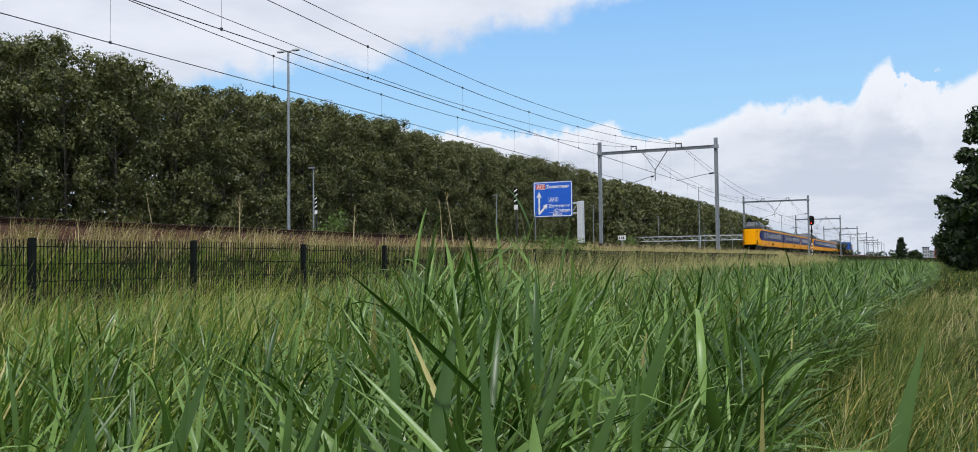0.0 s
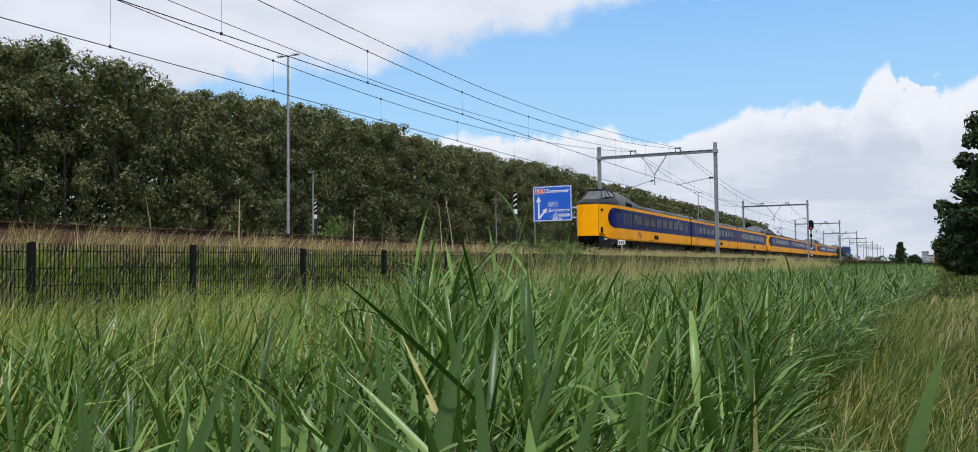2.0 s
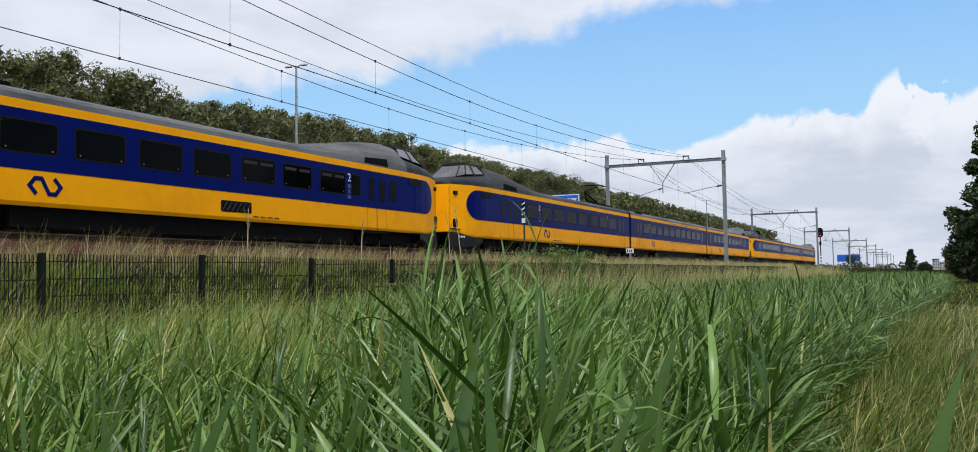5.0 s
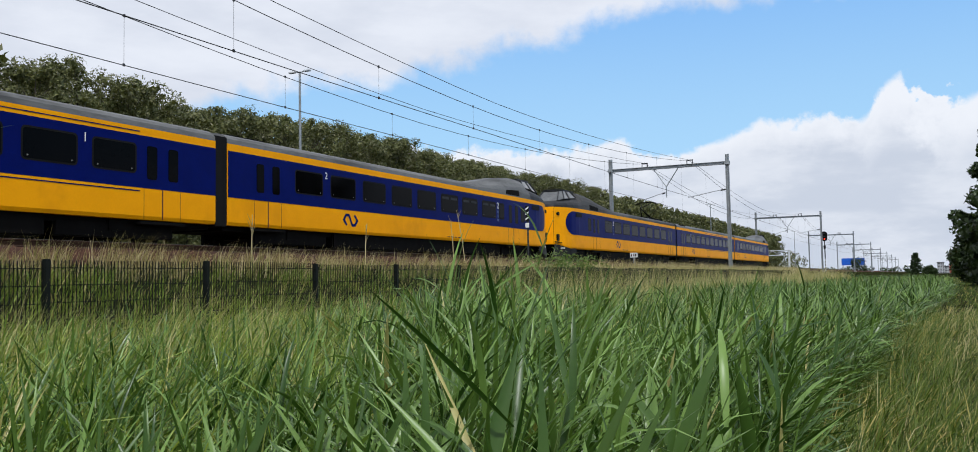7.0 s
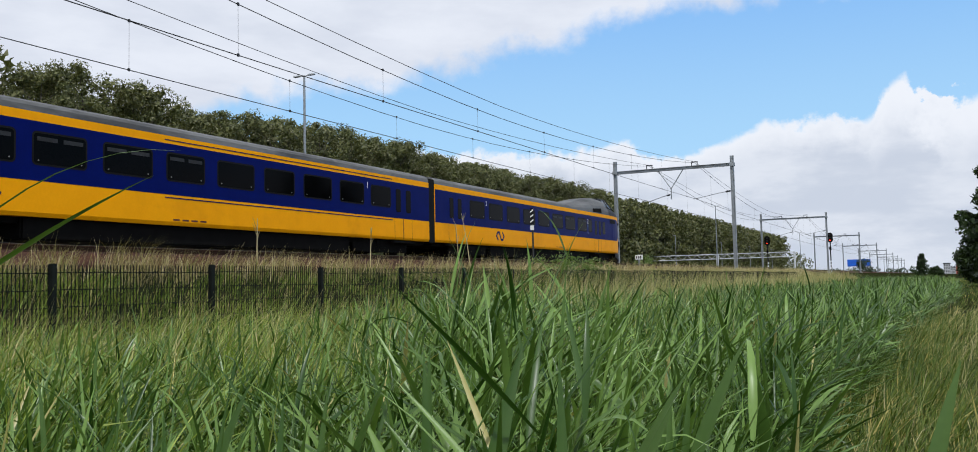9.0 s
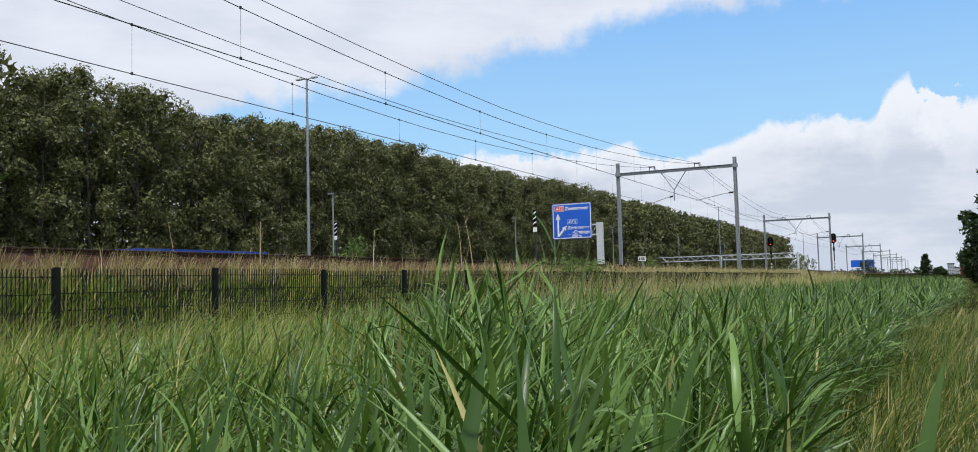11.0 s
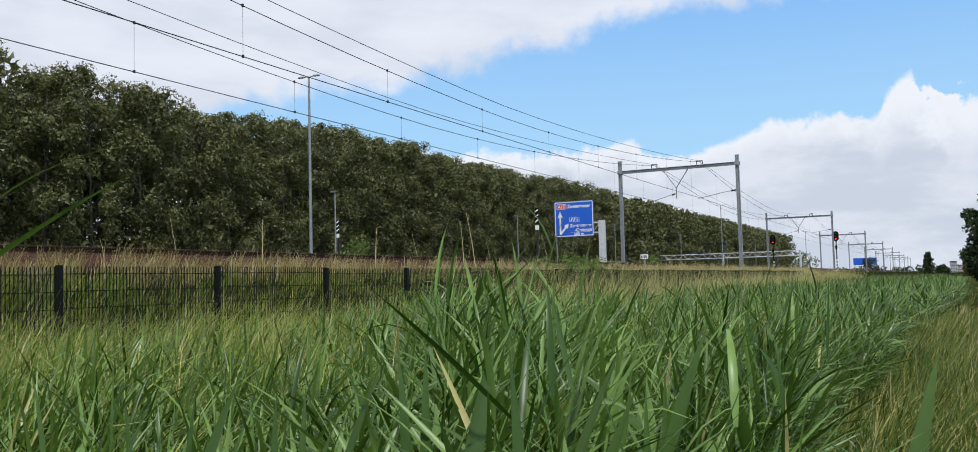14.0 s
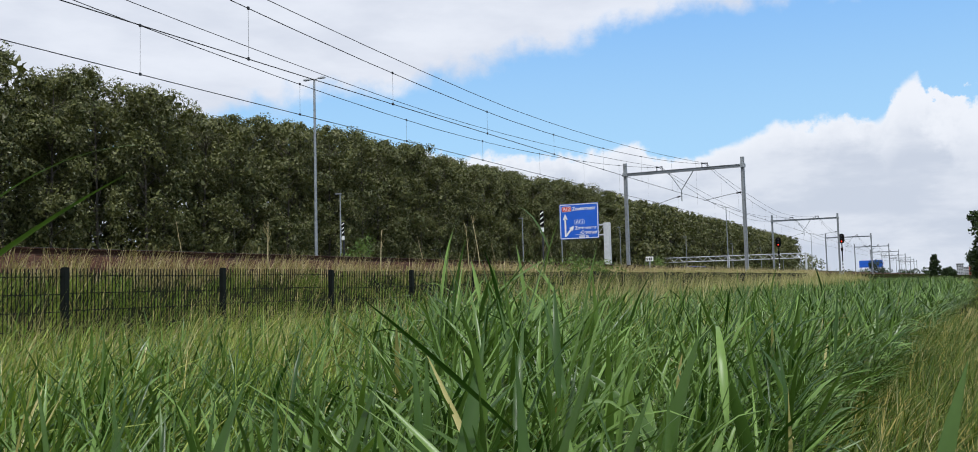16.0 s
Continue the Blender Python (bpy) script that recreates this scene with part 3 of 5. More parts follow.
def build_reeds():
    rng = np.random.default_rng(11)
    root = thing("reed_bed", "dense bed of fresh green common reed beside the railway", "reeds", kind="stuff")

    def stand(n, r0, r1, power, a0, a1):
        xy = scatter(n, r0, r1, a0, a1, rng, power)
        # right-hand edge of the bed wanders a little; the bed ends before the fence
        ok = (xy[:, 0] < -0.55 + 0.12 * np.sin(xy[:, 1] * 0.9) + 0.055 * np.clip(xy[:, 1] - 9, 0, 32)) & (xy[:, 0] > -7.4)
        # grasses take over towards the fence
        share_ = 1.0 - 0.5 * np.clip((np.degrees(np.arctan2(-xy[:, 0], xy[:, 1])) - 31) / 9, 0, 1)
        xy = xy[ok & (rng.uniform(0, 1, n) < share_)]
        patchy = np.array([noise.noise(Vector((a * 0.9, b * 0.9, 1.0))) for a, b in xy])
        return xy, reed_height(xy[:, 0], xy[:, 1]) * rng.normal(1.0, 0.13, len(xy)) * (1 + 0.3 * patchy)

    def field(n, r0, r1, leaves, segs, wide, long, power=1.0, a0=-8, a1=64):
        xy, h = stand(n, r0, r1, power, a0, a1)
        leaf, st = reed_set(xy, h, rng, leaves, segs, wide, long)
        o = new("reed_leaves", raw_mesh("reed_leaves", *leaf, M_REED))
        o.parent = root
        tagged(o, kind="stuff")
        o = new("reed_stalks", raw_mesh("reed_stalks", *st, M_REED_STEM))
        o.parent = root
        tagged(o, kind="stuff")

    # the nearest reeds stand in patches that sway in the wind
    xy, h = stand(2500, 1.4, 4.6, 0.75, -8, 64)
    cell = (np.hypot(xy[:, 0], xy[:, 1]) // 0.85).astype(int) * 100 + (np.degrees(np.arctan2(-xy[:, 0], xy[:, 1])) // 7).astype(int)
    for c in sorted(set(cell.tolist())):
        pick = cell == c
        leaf, st = reed_set(xy[pick], h[pick], rng, 9, 5, 0.0155, 0.42, fold=0.16)
        o = new("reed_patch", raw_mesh("reed_patch", *leaf, M_REED))
        o.parent = root
        tagged(o, kind="stuff")
        st_o = new("reed_stalks", raw_mesh("reed_stalks", *st, M_REED_STEM))
        st_o.parent = o
        tagged(st_o, kind="stuff")
        REED_PATCHES.append((o, Vector((*xy[pick].mean(0), 0.0)), rng.uniform(0, 6.28)))
    field(6800, 4.6, 12, 7, 5, 0.0155, 0.42, 0.7)
    field(8000, 12, 40, 5, 3, 0.022, 0.44, 0.8, -3, 40)
    field(5600, 40, 140, 4, 2, 0.035, 0.42, 0.8, -2, 14)
    field(2000, 1.4, 10, 4, 2, 0.024, 0.46, 0.7, 64, 172)


def reed_plant(seed, wide):
    rng = np.random.default_rng(seed)
    n = 2
    root = thing("reed_plant", "fresh green reed plant with long arching leaves", "reed", "reed plants near the path")
    xy = rng.uniform(-0.07, 0.07, (n, 2))
    h = np.full(n, 0.72) * rng.uniform(0.85, 1.08, n)
    leaf, st = reed_set(xy, h, rng, 6, 9, wide, 0.46, True, 0.7, 0.16)
    o = new("leaves", raw_mesh("leaves", *leaf, M_REED))
    o.parent = root
    o = new("stalk", raw_mesh("stalk", *st, M_REED_STEM))
    o.parent = root
    return root


REED_PLANTS = []


def build_reed_plants():
    rng = np.random.default_rng(5)
    kinds = [reed_plant(100 + i, 0.032) for i in range(8)]
    spots = np.concatenate([scatter(72, 0.9, 2.1, 26, 60, rng, 0.9), scatter(12, 1.4, 2.6, 5, 25, rng, 0.9)])
    for i, (x, y) in enumerate(spots):
        h = float(reed_height(np.array(x), np.array(y)))
        m = pose(x, y, min(0.0, 0.35 * (h - 0.66)) + rng.uniform(-0.12, 0.0), 0, 0, rng.uniform(-40, 40))
        if i < len(kinds):
            o = kinds[i]
            o.matrix_basis = m
        else:
            o = copy_thing(kinds[i % len(kinds)], m)
        REED_PLANTS.append((o, m, rng.uniform(0, 6.28), rng.uniform(0.7, 1.3)))


def build_overhanging_reed():
    """A reed at the side of the view whose long top leaves blow in and out with the wind."""
    rng = np.random.default_rng(31)
    root = thing("reed_plant", "green reed plant whose long top leaves bow in the wind", "reed", "reed plants near the path", at=pose(-1.15, 0.66, 0))
    base = np.array([(0.0, 0.0, 0.96), (0.0, 0.0, 1.0), (0.0, 0.0, 0.7)])
    leaf = blades(base, np.array([1.1, 1.25, -1.6]), np.array([0.95, 0.8, 0.5]), np.array([0.36, 0.42, 0.4]), np.array([0.014, 0.010, 0.02]), np.array([0.2, 1.0, 0.8]), 10, rng, twist=0.2, fold=0.14)
    o = new("leaves", raw_mesh("leaves", *leaf, M_REED))
    o.parent = root
    bm = bmesh.new()
    tube(bm, [(0, 0, -0.02), (0, 0, 1.02)], 0.004, 6, 0.002)
    part("stalk", bm, M_REED_STEM, root)
    return root


def grass_field(name, label, n, xs, ys, h, wide, material, rng, power=1.0, segs=3, tilt=0.5, clump=0, droop=1.0):
    """Blades over a strip; with clump, gathered in tufts of that many."""
    k = n // clump if clump else n
    x = rng.uniform(*xs, k)
    y = ys[0] + (ys[1] - ys[0]) * rng.uniform(0, 1, k) ** power
    hh = h * rng.uniform(0.45, 1.2, k)
    if clump:
        spread = 0.05 + 0.09 * rng.uniform(0, 1, k)
        x = np.repeat(x, clump) + rng.normal(0, 1, k * clump) * np.repeat(spread, clump)
        y = np.repeat(y, clump) + rng.normal(0, 1, k * clump) * np.repeat(spread, clump)
        hh = np.repeat(hh, clump) * rng.uniform(0.5, 1.1, k * clump)
    m = len(x)
    z = np.interp(x, [p[0] for p in PROFILE], [p[1] for p in PROFILE]) - 0.02
    grow = 1 + np.clip((y - 15) / 40, 0, 2.5)
    lf = blades(np.stack([x, y, z], 1), rng.normal(1.2, 1.0, m), rng.uniform(0.3 * tilt, tilt, m), hh, wide * grow * rng.uniform(0.7, 1.3, m), rng.gamma(2.0, 0.3 * droop, m), segs, rng)
    o = new(name, raw_mesh(name, *lf, material))
    return tagged(o, label, "grass", kind="stuff")


def build_grass():
    rng = np.random.default_rng(9)
    grass_field("verge_grass", "green and yellowed grass on the worn path beside the reeds", 42000, (-1.0, 2.4), (1.8, 22), 0.22, 0.007, M_PATHGRASS, rng, 1.6, 2, 1.1, 9, 1.8)
    grass_field("verge_grass", "tall mixed grass at the edge of the reeds", 15000, (-1.0, 0.25), (2.0, 22), 0.36, 0.007, M_PATHGRASS, rng, 1.4, 3, 0.8, 9)
    grass_field("seeding_grass", "pale seeding grass heads on the verge beside the reeds", 3600, (-0.9, 1.5), (2.2, 24), 0.42, 0.004, M_SEED, rng, 1.3, 4, 0.5, 5, 2.6)
    grass_field("verge_grass", "green grass along the path beside the reeds", 20000, (-0.2, 6), (20, 160), 0.18, 0.014, M_PATHGRASS, rng, 1.3, 2, 0.9)
    grass_field("meadow_grass", "green grass between the reeds and the fence", 24000, (-8.9, -5.2), (2, 45), 0.6, 0.009, M_GRASS, rng, 1.2, 3, 0.7, 12, 1.3)
    grass_field("verge_grass", "green grass on the path beside the reeds", 8000, (-1.0, 6.0), (-12, 8), 0.2, 0.014, M_PATHGRASS, rng, 1.0, 2, 1.0, 9)
    grass_field("meadow_grass", "green grass between the reeds and the fence", 5000, (-12.0, -6.0), (-14, 4), 0.5, 0.02, M_GRASS, rng, 1.0, 2, 0.7, 12)
    grass_field("tall_grass", "tall pale seeding grass along the mesh fence", 16000, (-8.8, -6.0), (15, 95), 1.45, 0.006, M_SEED, rng, 1.2, 3, 0.35, 10, 1.2)
    grass_field("arching_grass", "pale arching grass blades among the reeds", 19000, (-8.2, -1.6), (1.6, 10), 0.92, 0.0085, M_ARCH, rng, 1.1, 4, 0.75, 7, 1.7)
    grass_field("thin_grass", "thin pale grass stalks between the reeds", 9000, (-7.4, -0.8), (1.6, 16), 0.8, 0.005, M_THIN, rng, 1.2, 4, 0.6, 0, 1.4)
    grass_field("seeding_grass", "pale seeding grass stalks in front of the fence", 11000, (-8.8, -4.6), (3, 20), 0.85, 0.005, M_SEED, rng, 1.1, 4, 0.6, 6, 1.5)
    grass_field("seeding_grass", "pale seeding grass stalks rising through the reeds", 8000, (-7.0, -2.6), (4, 15), 1.0, 0.0055, M_SEED, rng, 1.1, 4, 0.5, 5, 1.5)
    grass_field("embankment_grass", "green grass on the railway embankment", 32000, (-12.4, -9.1), (3, 90), 0.5, 0.013, M_GRASS, rng, 1.2, 2, 0.6, 16)
    grass_field("dry_grass", "pale dry seeding grass along the ballast", 24000, (-13.3, -12.0), (4, 110), 0.64, 0.008, M_STRAW, rng, 1.15, 3, 0.5, 18, 1.7)
    grass_field("far_grass", "grass on the verge between railway and motorway", 12000, (-29, -23.5), (10, 220), 0.6, 0.02, M_GRASS, rng, 1.0, 2, 0.6)


build_reeds()
build_reed_plants()
SIDE_REED = build_overhanging_reed()
build_grass()


# ---- motorway behind the railway ----
def build_road():
    bm = bmesh.new()
    box(bm, -53, -31, -300, 1500, 0.1, 0.42)
    road = part("road", bm, M_ASPHALT, None, "grey asphalt motorway beyond the railway")
    tagged(road, category="road", kind="structure")


build_road()


# ---- train ----
# a carriage lies along +y from its leading end; z is above the rail, x = 0 is its middle
HALF = 1.36


def roof_arc(k=10, side=HALF, z0=3.34, top=3.74):
    pts = []
    for i in range(k + 1):
        a = math.pi * i / k
        c, s = math.cos(a), math.sin(a)
        pts.append((side * math.copysign(abs(c) ** 0.62, c), z0 + (top - z0) * s ** 0.75))
    return pts


def loft(bm, rings, closed=False):
    vs = [[bm.verts.new(p) for p in r] for r in rings]
    k = len(vs[0])
    for a, b in zip(vs, vs[1:]):
        for j in range(k if closed else k - 1):
            bm.faces.new((a[j], a[(j + 1) % k], b[(j + 1) % k], b[j]))
    return vs


def pane(parent, y0, y1, z0, z1, side, name="window", label="", material=None, r=0.08, proud=0.012, frame_too=True):
    bm = bmesh.new()
    prism(bm, rounded(y0, y1, z0, z1, r), "x", side * (HALF + 0.001), side * (HALF + proud))
    o = part(name, bm, material or M_GLASS, parent, label)
    if frame_too:
        bm = bmesh.new()
        prism(bm, rounded(y0 - 0.05, y1 + 0.05, z0 - 0.05, z1 + 0.05, r + 0.04), "x", side * (HALF + 0.001), side * (HALF + proud - 0.004))
        part("frame", bm, M_BLACK, o)
    return o


def letters(parent, body, text, size, y, z, side, material, name="lettering"):
    cu = bpy.data.curves.new(name, "FONT")
    cu.body, cu.size, cu.extrude, cu.align_x, cu.align_y = text, size, 0.002, "CENTER", "CENTER"
    ob = bpy.data.objects.new(name, cu)
    me = bpy.data.meshes.new_from_object(ob)
    bpy.data.objects.remove(ob)
    me.materials.append(material)
    o = share(name, me, parent, Matrix.Translation((side * (HALF + 0.012), y, z)) @ Matrix.Rotation(radians(90 * side), 4, "Z") @ Matrix.Rotation(radians(90), 4, "X"))
    return o


def emblem(parent, y, z, side):
    """Two joined arrows as one bent ribbon."""
    path = [(0.48, -0.3), (0.85, 0.0), (0.56, 0.27), (0.2, 0.27), (-0.2, -0.27), (-0.56, -0.27), (-0.85, 0.0), (-0.48, 0.3)]
    pts = [Vector((0.5 * a * -side, 0.66 * c)) for a, c in path]
    bm = bmesh.new()
    rows_ = []
    for k, p in enumerate(pts):
        d0 = (pts[k] - pts[k - 1]).normalized() if k else (pts[1] - pts[0]).normalized()
        d1 = (pts[k + 1] - pts[k]).normalized() if k + 1 < len(pts) else d0
        m = (d0 + d1).normalized()
        w = Vector((-m.y, m.x)) * 0.052 / max(0.6, m.dot(d1))
        rows_.append([bm.verts.new((side * (HALF + 0.008), y + q.x, z + q.y)) for q in (p - w, p + w)])
    for a, b in zip(rows_, rows_[1:]):
        bm.faces.new((a[0], a[1], b[1], b[0]))
    return part("emblem", bm, M_BLUE, parent, "dark blue arrow emblem")


def pictogram(parent, y, z, side):
    """Small pale service signs below a class number."""
    for k, (w, h) in enumerate(((0.09, 0.13), (0.05, 0.15), (0.1, 0.12))):
        bm = bmesh.new()
        zz = z - 0.2 * k
        box(bm, min(side * HALF, side * (HALF + 0.012)), max(side * HALF, side * (HALF + 0.012)), y - w, y + w, zz - h / 2, zz + h / 2)
        part("pictogram", bm, M_PICTO, parent, "small pale blue service sign")


def line(parent, y0, y1, z, side, h=0.03):
    bm = bmesh.new()
    box(bm, min(side * HALF, side * (HALF + 0.008)), max(side * HALF, side * (HALF + 0.008)), y0, y1, z, z + h)
    part("class_stripe", bm, M_BLUE, parent, "thin blue line")


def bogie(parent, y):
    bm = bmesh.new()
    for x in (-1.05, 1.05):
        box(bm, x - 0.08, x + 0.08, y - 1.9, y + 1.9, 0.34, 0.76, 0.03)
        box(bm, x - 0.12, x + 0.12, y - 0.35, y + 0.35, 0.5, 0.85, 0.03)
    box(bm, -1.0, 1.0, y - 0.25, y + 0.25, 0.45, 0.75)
    b = part("bogie", bm, M_UNDER, parent, "near-black steel bogie")
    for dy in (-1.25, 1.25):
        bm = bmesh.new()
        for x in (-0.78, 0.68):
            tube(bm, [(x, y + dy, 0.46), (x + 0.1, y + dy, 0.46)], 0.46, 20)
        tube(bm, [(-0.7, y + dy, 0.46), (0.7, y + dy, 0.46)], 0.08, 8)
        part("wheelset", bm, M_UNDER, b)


WINDOWS_CAB = [(8.18, 9.65), (10.2, 11.68), (12.15, 13.67), (14.2, 15.7), (16.2, 17.68), (18.2, 19.7), (20.25, 21.72), (22.25, 23.7)]
WINDOWS_MID = [(3.6, 5.1), (5.66, 7.08), (7.59, 9.02), (9.59, 11.12), (11.69, 13.06), (13.65, 15.18), (15.72, 17.14), (17.7, 19.2), (19.75, 21.2), (21.72, 23.04)]


M_PICTO = surface("pale_blue_marking", (0.06, 0.09, 0.22), (0.04, 0.07, 0.17), 6, 0.5)
M_SEAM = surface("dark_red_seal", (0.09, 0.01, 0.006), None, 4, 0.6)
CHEEK = ((0.24, 0.3), (0.28, 0.55), (0.33, 0.74), (0.38, 0.81), (0.7, 0.92), (1.0, 1.03), (1.5, 1.19), (2.0, 1.29), (2.6, 1.345), (3.1, 1.36))


def half_width(y):
    return float(np.interp(y, [c[0] for c in CHEEK], [c[1] for c in CHEEK]))


def door(root, y, side, half=0.65):
    """A door leaf pair: seams and two tall narrow panes."""
    d = None
    for dy in (-0.38, 0.38):
        o = pane(root, y + dy - 0.18, y + dy + 0.18, 1.95, 2.86, side, "door_window", frame_too=False)
    for dy, wd, m in ((-half, 0.004, M_SEAM), (0.0, 0.02, M_SEAM), (half, 0.004, M_SEAM)):
        bm = bmesh.new()
        box(bm, side * HALF + (0 if side > 0 else -0.006), side * HALF + (0.006 if side > 0 else 0), y + dy - wd, y + dy + wd, 0.87, 1.69)
        part("door_seam", bm, m, root)
    bm = bmesh.new()
    box(bm, min(side * 1.2, side * 1.42), max(side * 1.2, side * 1.42), y - 0.8, y + 0.8, 0.72, 0.80, 0.01)
    part("step", bm, M_UNDER, root)


def carriage(cab, length, first_class, pantograph, grille=True, late_door=False, rear=False):
    """late_door: the front door stands further back and leaves no room for the narrow window behind it. rear: emblem near the inner end."""
    root = thing("train_carriage", "yellow and blue electric train carriage" + (" with raised driver's cab" if cab else " with grey roof"), "train carriage", "carriages of the passing train")
    L = length
    y0 = 3.2 if cab else 0.26
    y1 = L - 0.26
    # yellow shell
    bm = bmesh.new()
    side = [(HALF - 0.03, 0.85), (HALF, 0.95), (HALF, 3.34)]
    prof = side + [(-x, z) for x, z in side[::-1]]
    rings = []
    if cab:
        # nose: narrow front face, cheeks that widen to the full body
        for y, w in CHEEK:
            lo = float(np.interp(y, (0.3, 0.9, 1.8), (1.1, 1.06, 0.86)))
            s2 = [(w * 0.98, lo), (w, lo + 0.08), (w, 3.30 + 0.01 * y)]
            rings.append([(x, y + 0.04 * (z - 1.0) / 2.4, z) for x, z in s2 + [(-a, c) for a, c in s2[::-1]]])
    rings += [[(x, y, z) for x, z in prof] for y in (y0 + 0.01, y1)]
    vs = loft(bm, rings, True)
    bm.faces.new(vs[0][::-1])
    bm.faces.new(vs[-1])
    bmesh.ops.recalc_face_normals(bm, faces=bm.faces[:])
    body = part("body", bm, M_YELLOW, root, "yellow painted body shell")
    # roof
    bm = bmesh.new()
    arc = roof_arc()
    rs = []
    if cab:
        for y, top in ((0.3, 3.42), (0.34, 3.46), (0.42, 3.52), (0.8, 3.68), (1.6, 3.82), (2.4, 3.93), (3.2, 4.02), (3.7, 4.10), (4.1, 4.46), (5.0, 4.48), (6.5, 4.33), (8.0, 4.08), (9.2, 3.9), (10.2, 3.75)):
            w = (half_width(y) if y > 0.4 else half_width(y - 0.02)) - 0.004
            z0 = 3.295 + 0.01 * min(y, 4)
            pts = []
            for i in range(13):
                a = math.pi * i / 12
                c, s = math.cos(a), math.sin(a)
                up = (top - z0) * s ** (0.75 + 0.25 * max(0, min(1, (top - 3.74) / 0.6)))
                pts.append((w * math.copysign(abs(c) ** 0.62, c), y + 0.04, z0 + up))
            rs.append(pts)
    arc12 = roof_arc(12, HALF - 0.004)
    rs += [[(x, y, z) for x, z in arc12] for y in ((11.0, y1) if cab else (y0, y1))]
    if cab:
        hood = bmesh.new()
        vs = loft(hood, rs[:8])
        hood.faces.new(vs[0][::-1])
        bmesh.ops.recalc_face_normals(hood, faces=hood.faces[:])
        part("nose_hood", hood, M_DARKGREY, root, "dark grey hood below the cab windows")
        rs = rs[7:]
    vs = loft(bm, rs)
    bm.faces.new(vs[-1])
    bm.faces.new(vs[0][::-1])
    bmesh.ops.recalc_face_normals(bm, faces=bm.faces[:])
    part("roof", bm, M_ROOF_SOOTY if late_door else M_ROOF, root, "sooty dark grey roof" if late_door else "weathered grey roof", smooth=False)
    # blue band, slightly proud
    for sd in (-1, 1):
        bm = bmesh.new()
        if cab:
            cols = []
            for y in (1.38, 1.395, 1.42, 1.47, 1.54, 1.64, 1.76, 1.9, 2.08, 2.27, 2.35, 2.45, 2.6, 3.1, 3.3, y1):
                k = math.sqrt(max(0.0, 1 - ((2.27 - min(y, 2.27)) / 0.89) ** 2))
                x = sd * (half_width(y) + (0.014 if y < 3.2 else 0.006))
                cols.append([(x, y + (0.04 * (z - 1.0) / 2.4 if y < 3.1 else 0.0), z) for z in (2.41 - 0.71 * k, 2.41 - 0.2 * k, 2.41 + 0.2 * k, 2.41 + 0.71 * k)])
            loft(bm, cols)
        else:
            prism(bm, [(y0, 1.70), (y1, 1.70), (y1, 3.12), (y0, 3.12)], "x", sd * (HALF - 0.1), sd * (HALF + 0.004))
        part("blue_band", bm, M_BLUE, root, "dark blue window band")
        wins = WINDOWS_CAB if cab else WINDOWS_MID
        for a, b in wins:
            w = pane(root, a, b, 2.12, 2.84, sd)
            for yy in (a + 0.12, b - 0.12):
                bm = bmesh.new()
                tube(bm, [(sd * (HALF + 0.008), yy, 2.19), (sd * (HALF + 0.02), yy, 2.19)], 0.02, 8)
                part("latch", bm, M_LATCH, w, "pale round latch")
            if a < 13 or not cab and a < 8:
                for k in (0, 1):
                    ya = a + 0.08 + k * (b - a) / 2
                    bm = bmesh.new()
                    box(bm, min(sd * (HALF + 0.01), sd * (HALF + 0.016)), max(sd * (HALF + 0.01), sd * (HALF + 0.016)), ya, ya + (b - a) / 2 - 0.16, 2.66, 2.76)
                    part("vent_flap", bm, M_DARKGREY, w)
        if cab:
            back = 0.32 if late_door else 0.0
            door(root, 6.06 + back, sd)
            pane(root, 4.63 + 0.6 * back, 5.14 + 0.8 * back, 2.05, 2.84, sd, frame_too=False)
            if not late_door:
                pane(root, 7.22, 7.76, 2.12, 2.84, sd)
            pane(root, 2.65, 3.65, 2.82, 3.06, sd, "grille", "black louvred grille", M_BLACK, 0.03, proud=0.03, frame_too=False)
            door(root, 25.1, sd)
        else:
            door(root, 2.4, sd)
            door(root, L - 2.3, sd)
            a, b = (3.4, 22.8) if first_class else (11.6, 23.2)
            line(root, a, b, 1.60, sd)
            line(root, a, b, 3.21, sd, 0.025)
        letters(root, None, "1" if first_class else "2", 0.42, (9.92 if late_door else 7.92) if cab else 5.36, 2.72, sd, M_WHITE, "class_number")
        letters(root, None, "2" if cab or first_class else "1", 0.34, 22.02 if cab else 21.46, 2.82, sd, M_WHITE, "class_number")
        emblem(root, (20.55 if rear else 10.96 if late_door else 8.9) if cab else 6.3 if not first_class else 20.42, 1.34, sd)
        pictogram(root, (9.92 if late_door else 7.92) if cab else 5.36, 2.42, sd)
        for k in range(4):
            bm = bmesh.new()
            yy = 11.9 + 0.34 * k
            box(bm, min(sd * HALF, sd * (HALF + 0.006)), max(sd * HALF, sd * (HALF + 0.006)), yy, yy + 0.24, 0.985, 1.03)
            part("marking", bm, M_SEAM, root, "small dark bar of writing")
